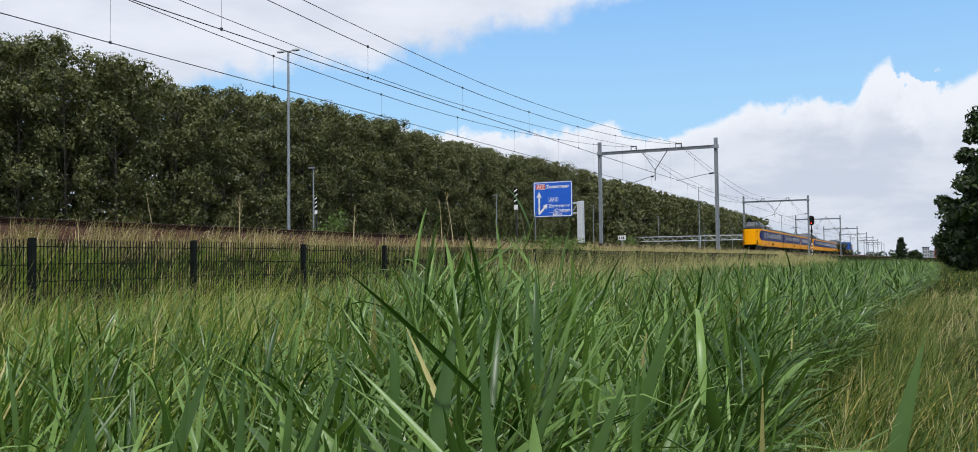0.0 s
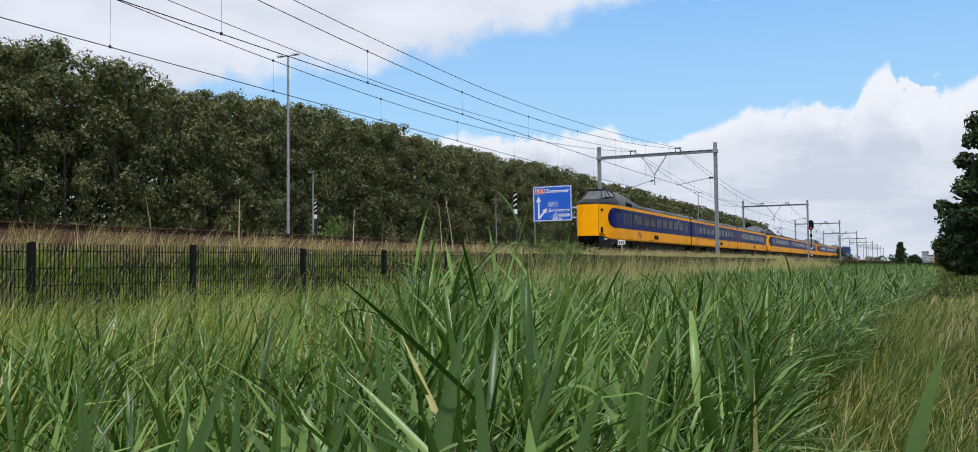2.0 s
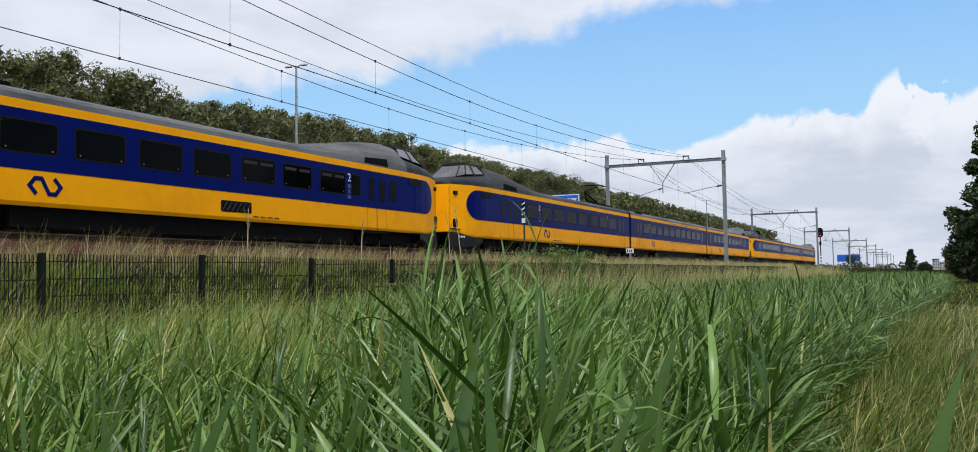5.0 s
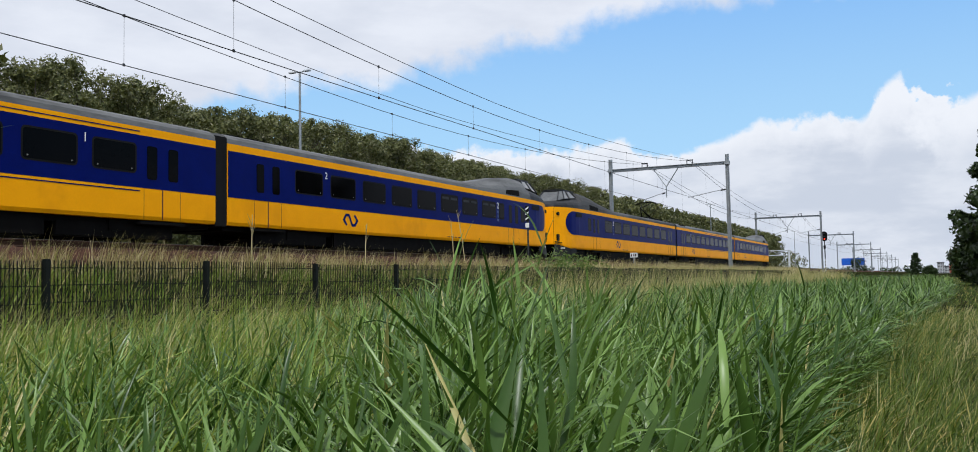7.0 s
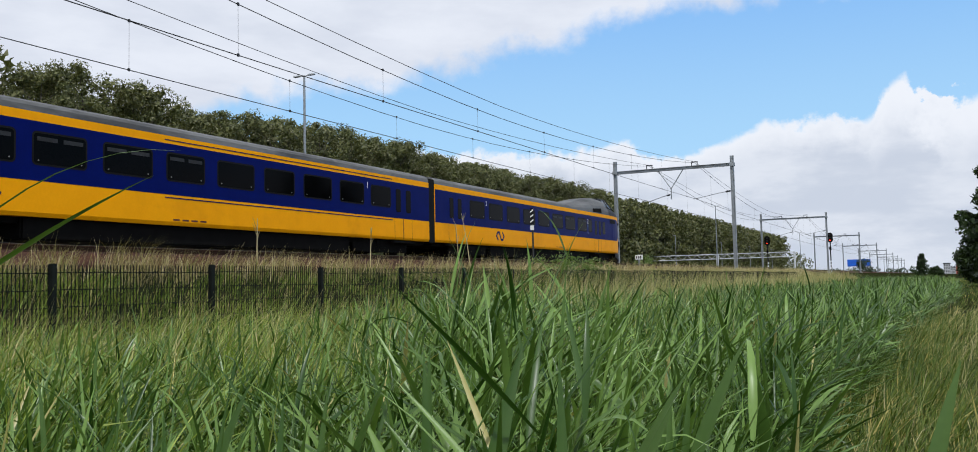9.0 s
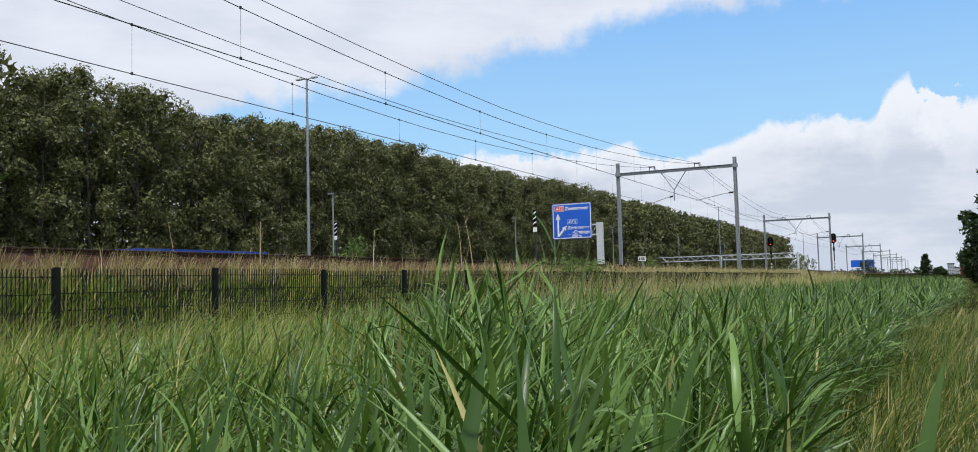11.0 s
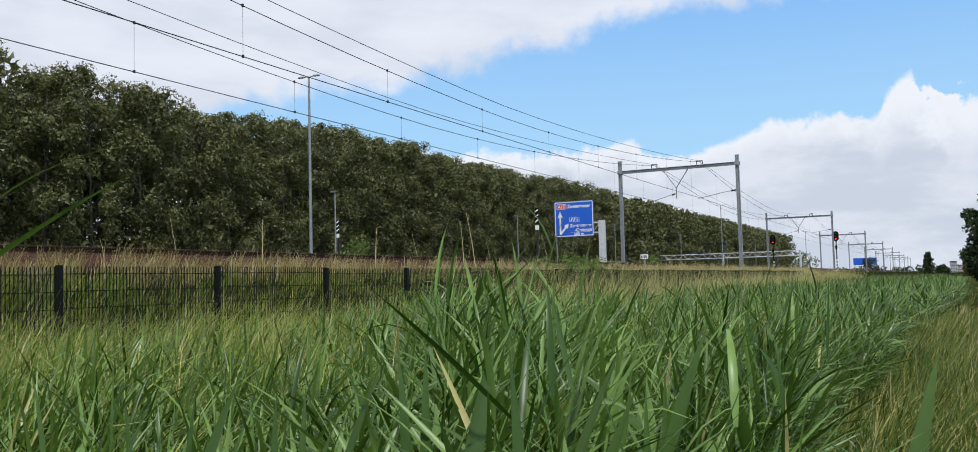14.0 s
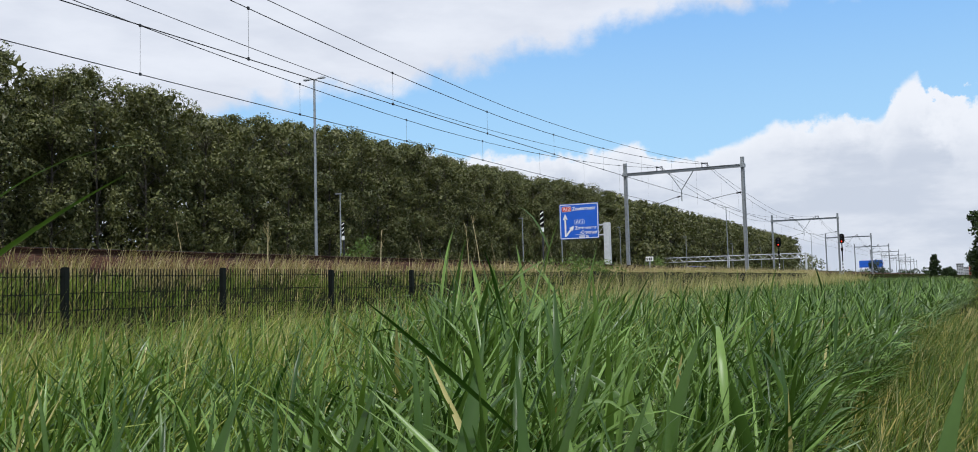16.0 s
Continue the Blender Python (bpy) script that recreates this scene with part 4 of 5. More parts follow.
        if grille:
            bm = bmesh.new()
            g0 = 13.25 if cab else 14.8
            prism(bm, rounded(g0, g0 + 1.35, 1.10, 1.44, 0.04), "x", sd * (HALF + 0.001), sd * (HALF + 0.01))
            g = part("grille", bm, M_UNDER, root, "dark lattice air grille")
            for k in range(6):
                for up in (-1, 1):
                    bm = bmesh.new()
                    ya, zc = g0 + 0.14 + 0.21 * k, 1.27
                    tube(bm, [(sd * (HALF + 0.014), ya - 0.1, zc - 0.13 * up), (sd * (HALF + 0.014), ya + 0.1, zc + 0.13 * up)], 0.012, 4)
                    part("lattice_bar", bm, M_DARKGREY, g)
    if cab:
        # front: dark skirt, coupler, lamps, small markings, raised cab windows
        # solid black boxes stand in for the shaded hollow under the nose
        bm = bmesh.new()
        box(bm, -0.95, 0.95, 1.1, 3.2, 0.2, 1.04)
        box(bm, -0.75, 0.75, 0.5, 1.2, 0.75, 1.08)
        part("skirt", bm, M_UNDER, root, "black block standing in for the shaded space behind the coupler")
        for sd in (-1, 1):
            bm = bmesh.new()
            rows_ = []
            for u in range(7):
                t = u / 6
                y = 0.42 + 2.3 * t
                lo = 0.14 + 0.75 * max(0, t - 0.35) ** 1.5
                hi = float(np.interp(y, (0.3, 0.9, 1.8, 3), (1.1, 1.06, 0.87, 0.87)))
                w = half_width(y) - 0.02
                rows_.append([(sd * (w - 0.12), y - 0.30 * (1 - t), lo), (sd * (w + 0.02), y - 0.12 * (1 - t), lo + 0.3 * (hi - lo)), (sd * w, y, hi)])
            loft(bm, rows_)
            bmesh.ops.solidify(bm, geom=bm.faces[:], thickness=0.04)
            part("skirt_cheek", bm, M_PLOUGH, root, "dark grey plough-shaped skirt side")
            x0 = half_width(0.7)
            bm = bmesh.new()
            prism(bm, rounded(0.58, 0.86, 1.30, 1.70, 0.08), "x", sd * (x0 - 0.2), sd * (x0 + 0.055))
            lamp = part("headlight", bm, M_BLACK, root, "headlight cluster in black surround")
            for z in (1.58, 1.42):
                bm = bmesh.new()
                tube(bm, [(sd * (x0 + 0.04), 0.73, z), (sd * (x0 + 0.07), 0.73, z)], 0.07, 12)
                part("lens", bm, M_DARKGREY, lamp)
            bm = bmesh.new()
            prism(bm, rounded(0.62, 0.94, 2.82, 3.0, 0.06), "x", sd * (x0 - 0.2), sd * (x0 + 0.06))
            g = part("grille", bm, M_UNDER, root, "small dark louvre")
            for k in range(3):
                bm = bmesh.new()
                box(bm, min(sd * (x0 + 0.058), sd * (x0 + 0.068)), max(sd * (x0 + 0.058), sd * (x0 + 0.068)), 0.65, 0.91, 2.855 + 0.05 * k, 2.875 + 0.05 * k)
                part("slat", bm, M_DARKGREY, g)
            bm = bmesh.new()
            tube(bm, [(sd * (half_width(0.42) + 0.03), 0.42, 1.24), (sd * (half_width(0.95) + 0.05), 0.95, 1.20)], 0.03, 6)
            part("handrail", bm, M_BLACK, root)
            for k in range(4):
                bm = bmesh.new()
                y = 0.95 + 0.1 * k
                w = half_width(y)
                box(bm, min(sd * (w - 0.02), sd * (w + 0.012)), max(sd * (w - 0.02), sd * (w + 0.012)), y, y + 0.06, 0.83, 0.92)
                part("number_bar", bm, M_WHITE, root, "small pale marking")
            bm = bmesh.new()
            prism(bm, [(5.2, 3.40), (6.9, 3.40), (6.8, 3.62), (5.3, 3.70)], "x", sd * 0.9, sd * 1.352)
            part("intake", bm, M_UNDER, root, "black roof intake")
        bm = bmesh.new()
        for sd in (-1, 1):
            tube(bm, [(sd * 0.79, 0.37, 1.12), (sd * 0.79, 0.41, 3.3)], 0.012, 5)
        part("front_door_seam", bm, M_UNDER, root)
        bm = bmesh.new()
        box(bm, -0.25, 0.25, 0.0, 0.9, 0.72, 1.02, 0.05)
        part("coupler", bm, M_UNDER, root, "automatic coupler")
        # raised cab
        bm = bmesh.new()
        rings = [[(-0.72, 1.25, 3.74), (0.72, 1.25, 3.74), (0.92, 1.85, 3.88), (0.94, 3.8, 4.06), (-0.94, 3.8, 4.06), (-0.92, 1.85, 3.88)],
                 [(-0.5, 2.05, 4.36), (0.5, 2.05, 4.36), (0.66, 2.3, 4.38), (0.66, 3.5, 4.45), (-0.66, 3.5, 4.45), (-0.66, 2.3, 4.38)]]
        vs = loft(bm, rings, True)
        bmesh.ops.recalc_face_normals(bm, faces=bm.faces[:])
        cabw = part("cab_window", bm, M_CABGLASS, root, "sloping driver's cab windows")
        bm = bmesh.new()
        prism(bm, [(-0.48, 2.08), (0.48, 2.08), (0.66, 2.4), (0.70, 4.1), (-0.70, 4.1), (-0.66, 2.4)], "z", 4.40, 4.50)
        part("cab_roof", bm, M_DARKGREY, root, "dark cab roof")
        a, b = rings
        for i in range(6):
            bm = bmesh.new()
            tube(bm, [Vector(a[i]) * 1.003, Vector(b[i]) * 1.003], 0.035, 6)
            part("pillar", bm, M_DARKGREY, cabw)
        for sd in (-1, 1):
            bm = bmesh.new()
            tube(bm, [Vector((sd * 1.0, 2.7, 3.86)), Vector((sd * 0.67, 2.8, 4.42))], 0.035, 6)
            part("pillar", bm, M_DARKGREY, cabw)
        bm = bmesh.new()
        tube(bm, [(-0.55, 0.72, 3.58), (-0.55, 0.72, 3.70)], 0.06, 8)
        part("top_lamp", bm, M_LATCH, root, "round top lamp")
    # ends and underside
    for y in ((L,) if cab else (0.0, L)):
        bm = bmesh.new()
        s = 0.262
        # bellows widened to almost the whole end: a black block for the gap's shade
        box(bm, -1.335, 1.335, y - s, y + s, 0.8, 3.52, 0.02)
        part("gangway", bm, M_BLACK, root, "black rubber gangway bellows, widened to stand in for the shaded gap")
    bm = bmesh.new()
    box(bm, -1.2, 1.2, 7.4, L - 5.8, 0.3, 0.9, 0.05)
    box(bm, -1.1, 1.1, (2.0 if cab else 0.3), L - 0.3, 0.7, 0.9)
    part("underframe", bm, M_UNDER, root, "near-black equipment boxes below the floor")
    bogie(root, 5.2 if cab else 3.6)
    bogie(root, L - 3.6)
    bm = bmesh.new()
    ya = 0.9 if not cab else L - 3.5
    box(bm, -1.05, 1.05, ya + 1.2, ya + 2.9, 3.5, 3.70, 0.04)
    part("roof_vent", bm, M_UNDER, root, "dark roof louvre")
    if not cab:
        for sd in (-1, 1):
            bm = bmesh.new()
            prism(bm, [(1.5, 3.42), (3.5, 3.42), (3.4, 3.63), (1.6, 3.63)], "x", sd * 0.85, sd * 1.30)
            part("intake", bm, M_UNDER, root, "dark roof louvre")
    if pantograph:
        yp = L - 4.6
        bm = bmesh.new()
        box(bm, -0.7, 0.7, yp - 1.6, yp + 2.6, 3.74, 3.86, 0.03)
        tube(bm, [(-0.4, yp + 0.5, 3.85), (0, yp - 1.35, 4.6)], 0.05, 6)
        tube(bm, [(0.4, yp + 0.5, 3.85), (0, yp - 1.35, 4.6)], 0.05, 6)
        for x in (-0.35, 0.35):
            tube(bm, [(0, yp - 1.35, 4.6), (x, yp + 0.45, 5.1)], 0.035, 6)
        for dy in (-0.2, 0.2):
            tube(bm, [(-0.85, yp + 0.45 + dy, 5.05), (-0.55, yp + 0.45 + dy, 5.2), (0.55, yp + 0.45 + dy, 5.2), (0.85, yp + 0.45 + dy, 5.05)], 0.03, 6)
        part("pantograph", bm, M_UNDER, root, "raised black pantograph")
    return root


CAR_L = 26.3
CAB_L = 27.2
UNIT = 81.2
TRAIN = []


def build_train():
    # the foremost unit has lattice grilles in its sides, the other two have none
    nose = carriage(True, CAB_L, False, False)
    mid_1 = carriage(False, CAR_L, True, False)
    motor = carriage(True, CAB_L, False, True, rear=True)
    lead = carriage(True, CAB_L, False, True, False, True)
    mid_2 = carriage(False, CAR_L, False, False, False)
    tail = carriage(True, CAB_L, False, False, False, rear=True)
    taken = set()
    for u in range(3):
        o = u * UNIT
        first, last = (nose, motor) if u == 0 else (lead, tail)
        mid = mid_1 if u == 0 else mid_2
        for src, at, turned in ((first, 0.0, False), (mid, CAB_L, False), (last, CAB_L + CAR_L + CAB_L, True)):
            ob = src if src.name not in taken else copy_thing(src, src.matrix_basis)
            taken.add(src.name)
            TRAIN.append((ob, o + at, turned))


build_train()

# ---- motorway furniture ----
def words(parent, text, size, x, z, y, material, name="lettering", bold=0.0, align="LEFT"):
    """Upright lettering that faces -y."""
    cu = bpy.data.curves.new(name, "FONT")
    cu.body, cu.size, cu.extrude, cu.offset, cu.align_x, cu.align_y = text, size, 0.004, bold, align, "CENTER"
    ob = bpy.data.objects.new(name, cu)
    me = bpy.data.meshes.new_from_object(ob)
    bpy.data.objects.remove(ob)
    me.materials.append(material)
    return share(name, me, parent, Matrix.Translation((x, y, z)) @ Matrix.Rotation(radians(90), 4, "X"))


def build_direction_sign():
    Y = 84.0
    root = thing("motorway_sign", "blue motorway direction sign with white lettering on a steel mast", "road sign")
    x0, x1, z0, z1 = -34.45, -30.25, 5.5, 9.1
    bm = bmesh.new()
    prism(bm, rounded(x0, x1, z0, z1, 0.12), "y", Y - 0.03, Y + 0.03)
    board = part("panel", bm, M_SIGNBLUE, root, "blue panel with white border")
    bm = bmesh.new()
    a, b = rounded(x0 + 0.04, x1 - 0.04, z0 + 0.04, z1 - 0.04, 0.1), rounded(x0 + 0.12, x1 - 0.12, z0 + 0.12, z1 - 0.12, 0.07)
    va = [bm.verts.new((p[0], Y - 0.036, p[1])) for p in a]
    vb = [bm.verts.new((p[0], Y - 0.036, p[1])) for p in b]
    for i in range(len(va)):
        j = (i + 1) % len(va)
        bm.faces.new((va[i], va[j], vb[j], vb[i]))
    part("border", bm, M_WHITE, board, "white border")
    yf = Y - 0.04
    bm = bmesh.new()
    prism(bm, rounded(-34.2, -33.15, 8.3, 8.85, 0.1), "y", yf - 0.002, yf)
    part("route_plate_edge", bm, M_WHITE, board)
    bm = bmesh.new()
    prism(bm, rounded(-34.16, -33.19, 8.34, 8.81, 0.08), "y", yf - 0.008, yf - 0.004)
    part("route_plate", bm, M_RED, board, "red route plate")
    words(board, "A12", 0.46, -33.675, 8.57, yf - 0.012, M_WHITE, bold=0.01, align="CENTER")
    words(board, "Zoetermeer", 0.5, -33.05, 8.57, yf, M_WHITE, bold=0.012)
    bm = bmesh.new()
    prism(bm, rounded(-32.85, -31.75, 7.0, 7.45, 0.06), "y", yf - 0.002, yf)
    part("exit_plate", bm, M_WHITE, board)
    bm = bmesh.new()
    prism(bm, rounded(-32.82, -31.78, 7.03, 7.42, 0.05), "y", yf - 0.008, yf - 0.004)
    part("exit_plate_field", bm, M_SIGNBLUE, board)
    bm = bmesh.new()
    for o in (0.0, 0.28):
        prism(bm, [(-32.75 + o, 7.07), (-32.62 + o, 7.07), (-32.42 + o, 7.37), (-32.55 + o, 7.37)], "y", yf - 0.012, yf - 0.009)
    part("exit_symbol", bm, M_WHITE, board)
    words(board, "6", 0.36, -31.98, 7.22, yf - 0.012, M_WHITE, bold=0.008, align="CENTER")
    words(board, "Zoetermeer", 0.46, -32.8, 6.6, yf, M_WHITE, bold=0.012)
    words(board, "-Centrum", 0.46, -32.3, 6.14, yf, M_WHITE, bold=0.012)
    words(board, "600 m", 0.4, -31.85, 5.74, yf, M_WHITE, bold=0.01, align="CENTER")
    bm = bmesh.new()
    box(bm, -32.75, -30.6, yf - 0.003, yf, 5.93, 5.955)
    part("rule", bm, M_WHITE, board)
    bm = bmesh.new()
    box(bm, -33.93, -33.75, yf - 0.003, yf, 5.75, 7.6)
    prism(bm, [(-34.12, 7.5), (-33.56, 7.5), (-33.84, 8.12)], "y", yf - 0.003, yf)
    part("arrow", bm, M_WHITE, board, "white arrow ahead")
    bm = bmesh.new()
    prism(bm, [(-33.75, 5.75), (-33.75, 6.05), (-33.3, 6.55), (-33.15, 6.42)], "y", yf - 0.003, yf)
    prism(bm, [(-33.45, 6.65), (-32.92, 6.85), (-33.02, 6.3)], "y", yf - 0.003, yf)
    part("arrow", bm, M_WHITE, board, "white slanting arrow")
    bm = bmesh.new()
    box(bm, -29.75, -29.1, Y - 0.1, Y + 0.3, 0.3, 7.0, 0.03)
    part("mast", bm, M_PALE, root, "pale galvanised mast")
    for z in (5.75, 6.75):
        bm = bmesh.new()
        box(bm, -34.0, -29.4, Y + 0.05, Y + 0.2, z, z + 0.14)
        part("arm", bm, M_PALE, root)
    bm = bmesh.new()
    for i in range(6):
        xa = -34 + 0.72 * i
        tube(bm, [(xa, Y + 0.12, 5.85), (xa + 0.72, Y + 0.12, 6.8)], 0.03, 5)
    part("lattice", bm, M_PALE, root)
    bm = bmesh.new()
    tube(bm, [(-34.35, Y + 0.1, 0.3), (-34.35, Y + 0.1, 5.6)], 0.06, 6)
    part("mast", bm, M_GALV, root)


def lamp_mast(h, double):
    root = thing("lighting_mast" if double else "lamp_post", "tall grey motorway lighting mast" if double else "slim grey lamp post behind the railway", "lamp post", "motorway masts" if double else "lamp posts behind the railway")
    bm = bmesh.new()
    r = 0.13 if double else 0.05
    tube(bm, [(0, 0, 0), (0, 0, h * 0.5), (0, 0, h)], r, 10, r * 0.6)
    part("pole", bm, M_GALV, root)
    bm = bmesh.new()
    tube(bm, [(0, 0, 0), (0, 0, 0.6)], r * 1.5, 10)
    part("base", bm, M_GALV, root)
    for d in ((-1, 1) if double else (-1,)):
        bm = bmesh.new()
        if double:
            tube(bm, [(0, 0, h - 0.05), (d * 0.45, 0, h + 0.02)], 0.05, 6)
            box(bm, min(d * 0.4, d * 0.95), max(d * 0.4, d * 0.95), -0.14, 0.14, h - 0.05, h + 0.07, 0.03)
        else:
            box(bm, -0.3, 0.07, -0.07, 0.07, h - 0.02, h + 0.06, 0.02)
        part("lantern", bm, M_PALE if double else M_GALV, root, "flat lantern head")
    return root


def build_masts():
    m = lamp_mast(16.1, True)
    m.matrix_basis = pose(-40, 51.2, 0.3)
    copy_thing(m, pose(-40, 191, 0.3))
    copy_thing(m, pose(-40, 331, 0.3))
    p = lamp_mast(5.7, False)
    p.matrix_basis = pose(-28, 37.9, 0.32)
    for y in (60.8, 83.8, 109.4, 137.0, 161.3, 186, 211):
        copy_thing(p, pose(-28, y, 0.32 + (0.4 if y > 80 else 0)))


def marker(x, y, top, base):
    root = thing("track_marker", "track marker post with striped board and white box", "railway sign", "track markers")
    bm = bmesh.new()
    tube(bm, [(x, y, base), (x, y, top)], 0.035, 8)
    part("post", bm, M_DARKGREY, root)
    bm = bmesh.new()
    box(bm, x - 0.07, x + 0.07, y - 0.06, y - 0.035, top - 0.55, top + 0.05)
    b = part("board", bm, M_BLACK, root, "black board")
    for i in range(3):
        bm = bmesh.new()
        z = top - 0.5 + 0.19 * i
        prism(bm, [(x - 0.065, z), (x - 0.065, z + 0.055), (x + 0.065, z + 0.14), (x + 0.065, z + 0.085)], "y", y - 0.066, y - 0.062)
        part("stripe", bm, M_WHITE, b, "white stripe")
    bm = bmesh.new()
    box(bm, x - 0.075, x + 0.075, y - 0.07, y - 0.036, top - 0.78, top - 0.6, 0.01)
    part("box", bm, M_WHITE, root, "white plate")


def distance_plate(x, y, z):
    root = thing("distance_plate", "small white distance plate on a short post beside the track", "railway sign")
    bm = bmesh.new()
    box(bm, x - 0.2, x + 0.2, y - 0.02, y + 0.02, z - 0.12, z + 0.12, 0.01)
    part("plate", bm, M_WHITE, root)
    bm = bmesh.new()
    box(bm, x - 0.04, x + 0.04, y + 0.02, y + 0.06, 1.1, z)
    part("post", bm, M_GALV, root)
    for i, dx in enumerate((-0.12, 0.0, 0.1)):
        bm = bmesh.new()
        box(bm, x + dx - 0.03, x + dx + 0.03, y - 0.026, y - 0.022, z - 0.07, z + 0.07)
        part("marking", bm, M_BLACK, root, "dark bar")


def signal(x, y, z, base):
    root = thing("railway_signal", "black railway light signal showing red on a mast", "railway signal", "railway signals")
    bm = bmesh.new()
    prism(bm, rounded(x - 0.42, x + 0.42, z - 0.75, z + 0.75, 0.40, 6), "y", y, y + 0.06)
    part("backboard", bm, M_BLACK, root, "black rounded backboard")
    bm = bmesh.new()
    box(bm, x - 0.18, x + 0.18, y + 0.06, y + 0.35, z - 0.6, z + 0.6, 0.03)
    part("housing", bm, M_BLACK, root)
    for i, dz in enumerate((0.42, 0.0, -0.42)):
        bm = bmesh.new()
        tube(bm, [(x, y - 0.16, z + dz), (x, y, z + dz)], 0.13, 12, caps=False)
        hood = part("hood", bm, M_BLACK, root)
        bm = bmesh.new()
        tube(bm, [(x, y - 0.03, z + dz), (x, y - 0.01, z + dz)], 0.1, 12)
        part("lens", bm, M_SIGRED if i == 2 else M_CABGLASS, hood, "glowing red lens" if i == 2 else "")
    bm = bmesh.new()
    tube(bm, [(x, y + 0.2, base), (x, y + 0.2, z)], 0.08, 8)
    mast = part("mast", bm, M_DARKGREY, root)
    for i in range(4):
        bm = bmesh.new()
        tube(bm, [(x, y + 0.2, base + 0.3 + 0.5 * i), (x, y + 0.2, base + 0.55 + 0.5 * i)], 0.09, 8)
        part("band", bm, M_WHITE, mast, "white mast band")
    bm = bmesh.new()
    box(bm, x - 0.16, x + 0.16, y - 0.02, y + 0.02, z - 1.9, z - 1.4)
    part("plate", bm, M_BLACK, root)


M_SIGRED = glow("signal_red", (1.0, 0.05, 0.02), 2.0)


def build_gantry():
    root = thing("lattice_gantry", "pale steel lattice gantry spanning the motorway", "gantry")
    y, x0, x1 = 205.0, -60.0, -26.1
    zs = (5.35, 6.4)
    for z in zs:
        for dy in (0, 1.0):
            bm = bmesh.new()
            tube(bm, [(x0, y + dy, z), (x1, y + dy, z)], 0.09, 6)
            part("chord", bm, M_PALE, root)
    n = 30
    for i in range(n):
        a = x0 + (x1 - x0) * i / n
        b = x0 + (x1 - x0) * (i + 1) / n
        bm = bmesh.new()
        tube(bm, [(a, y, zs[i % 2]), (b, y, zs[1 - i % 2])], 0.055, 5)
        part("diagonal", bm, M_PALE, root)
    for x in (x0, x1, -43.0):
        for dy in (0, 1.0):
            bm = bmesh.new()
            box(bm, x - 0.14, x + 0.14, y + dy - 0.14, y + dy + 0.14, 0.2, 6.5)
            part("leg", bm, M_PALE, root)


def build_guardrail():
    root = thing("guard_rail", "long pale steel guard rail beside the motorway", "guard rail")
    bm = bmesh.new()
    prism(bm, [(-30.2, 0.85), (-30.1, 0.9), (-30.18, 1.0), (-30.1, 1.1), (-30.2, 1.17), (-30.24, 1.1), (-30.28, 1.0), (-30.24, 0.9)], "y", 10, 700)
    part("rail", bm, M_PALE, root)
    me = None
    for i in range(90):
        m = pose(-30.3, 12 + 4 * i, 0.3)
        if me is None:
            bm = bmesh.new()
            box(bm, -0.05, 0.05, -0.03, 0.03, 0, 0.8)
            o = part("post", bm, M_GALV, root)
            o.matrix_basis = m
            me = o.data
        else:
            share("post", me, root, m)


def build_far_sign():
    root = thing("overhead_sign", "large blue overhead motorway sign far down the road", "road sign")
    y = 330.0
    bm = bmesh.new()
    box(bm, -24.6, -17.2, y, y + 0.2, 3.9, 6.3, 0.05)
    part("panel", bm, M_SIGNBLUE, root)
    for x in (-24.1, -17.7):
        bm = bmesh.new()
        box(bm, x - 0.15, x + 0.15, y + 0.2, y + 0.5, 0, 6.2)
        part("leg", bm, M_PALE, root)


def shrub(seed, x, y, z, r, h, n, material, label, name="shrub", leaf=0.09, group="", stems=7):
    rng = np.random.default_rng(seed)
    root = thing(name, label, "shrub" if name == "shrub" else "tree", group)
    bm = bmesh.new()
    cs, rs = [], []
    for i in range(stems * 3):
        a = rng.uniform(0, 6.283)
        q = r * rng.uniform(0.1, 0.9)
        tip = Vector((x + q * math.cos(a), y + q * math.sin(a), z + h * rng.uniform(0.25, 0.95) * (1 - 0.3 * q / r)))
        if i < stems:
            tube(bm, [(x + 0.1 * q * math.cos(a), y + 0.1 * q * math.sin(a), z - 0.1), (x + 0.4 * q * math.cos(a), y + 0.4 * q * math.sin(a), z + 0.5 * (tip.z - z)), tip], max(0.012, 0.012 * h), 5, 0.006, caps=False)
        cs.append(tip)
        rs.append(r * rng.uniform(0.2, 0.42))
    part("stems", bm, M_BARK, root, "woody stems")
    v, f = leaf_cloud(np.array(cs), np.array(rs), n, leaf, rng, 0.9)
    o = new("foliage", raw_mesh("foliage", v, f, material, False))
    o.parent = root
    return root


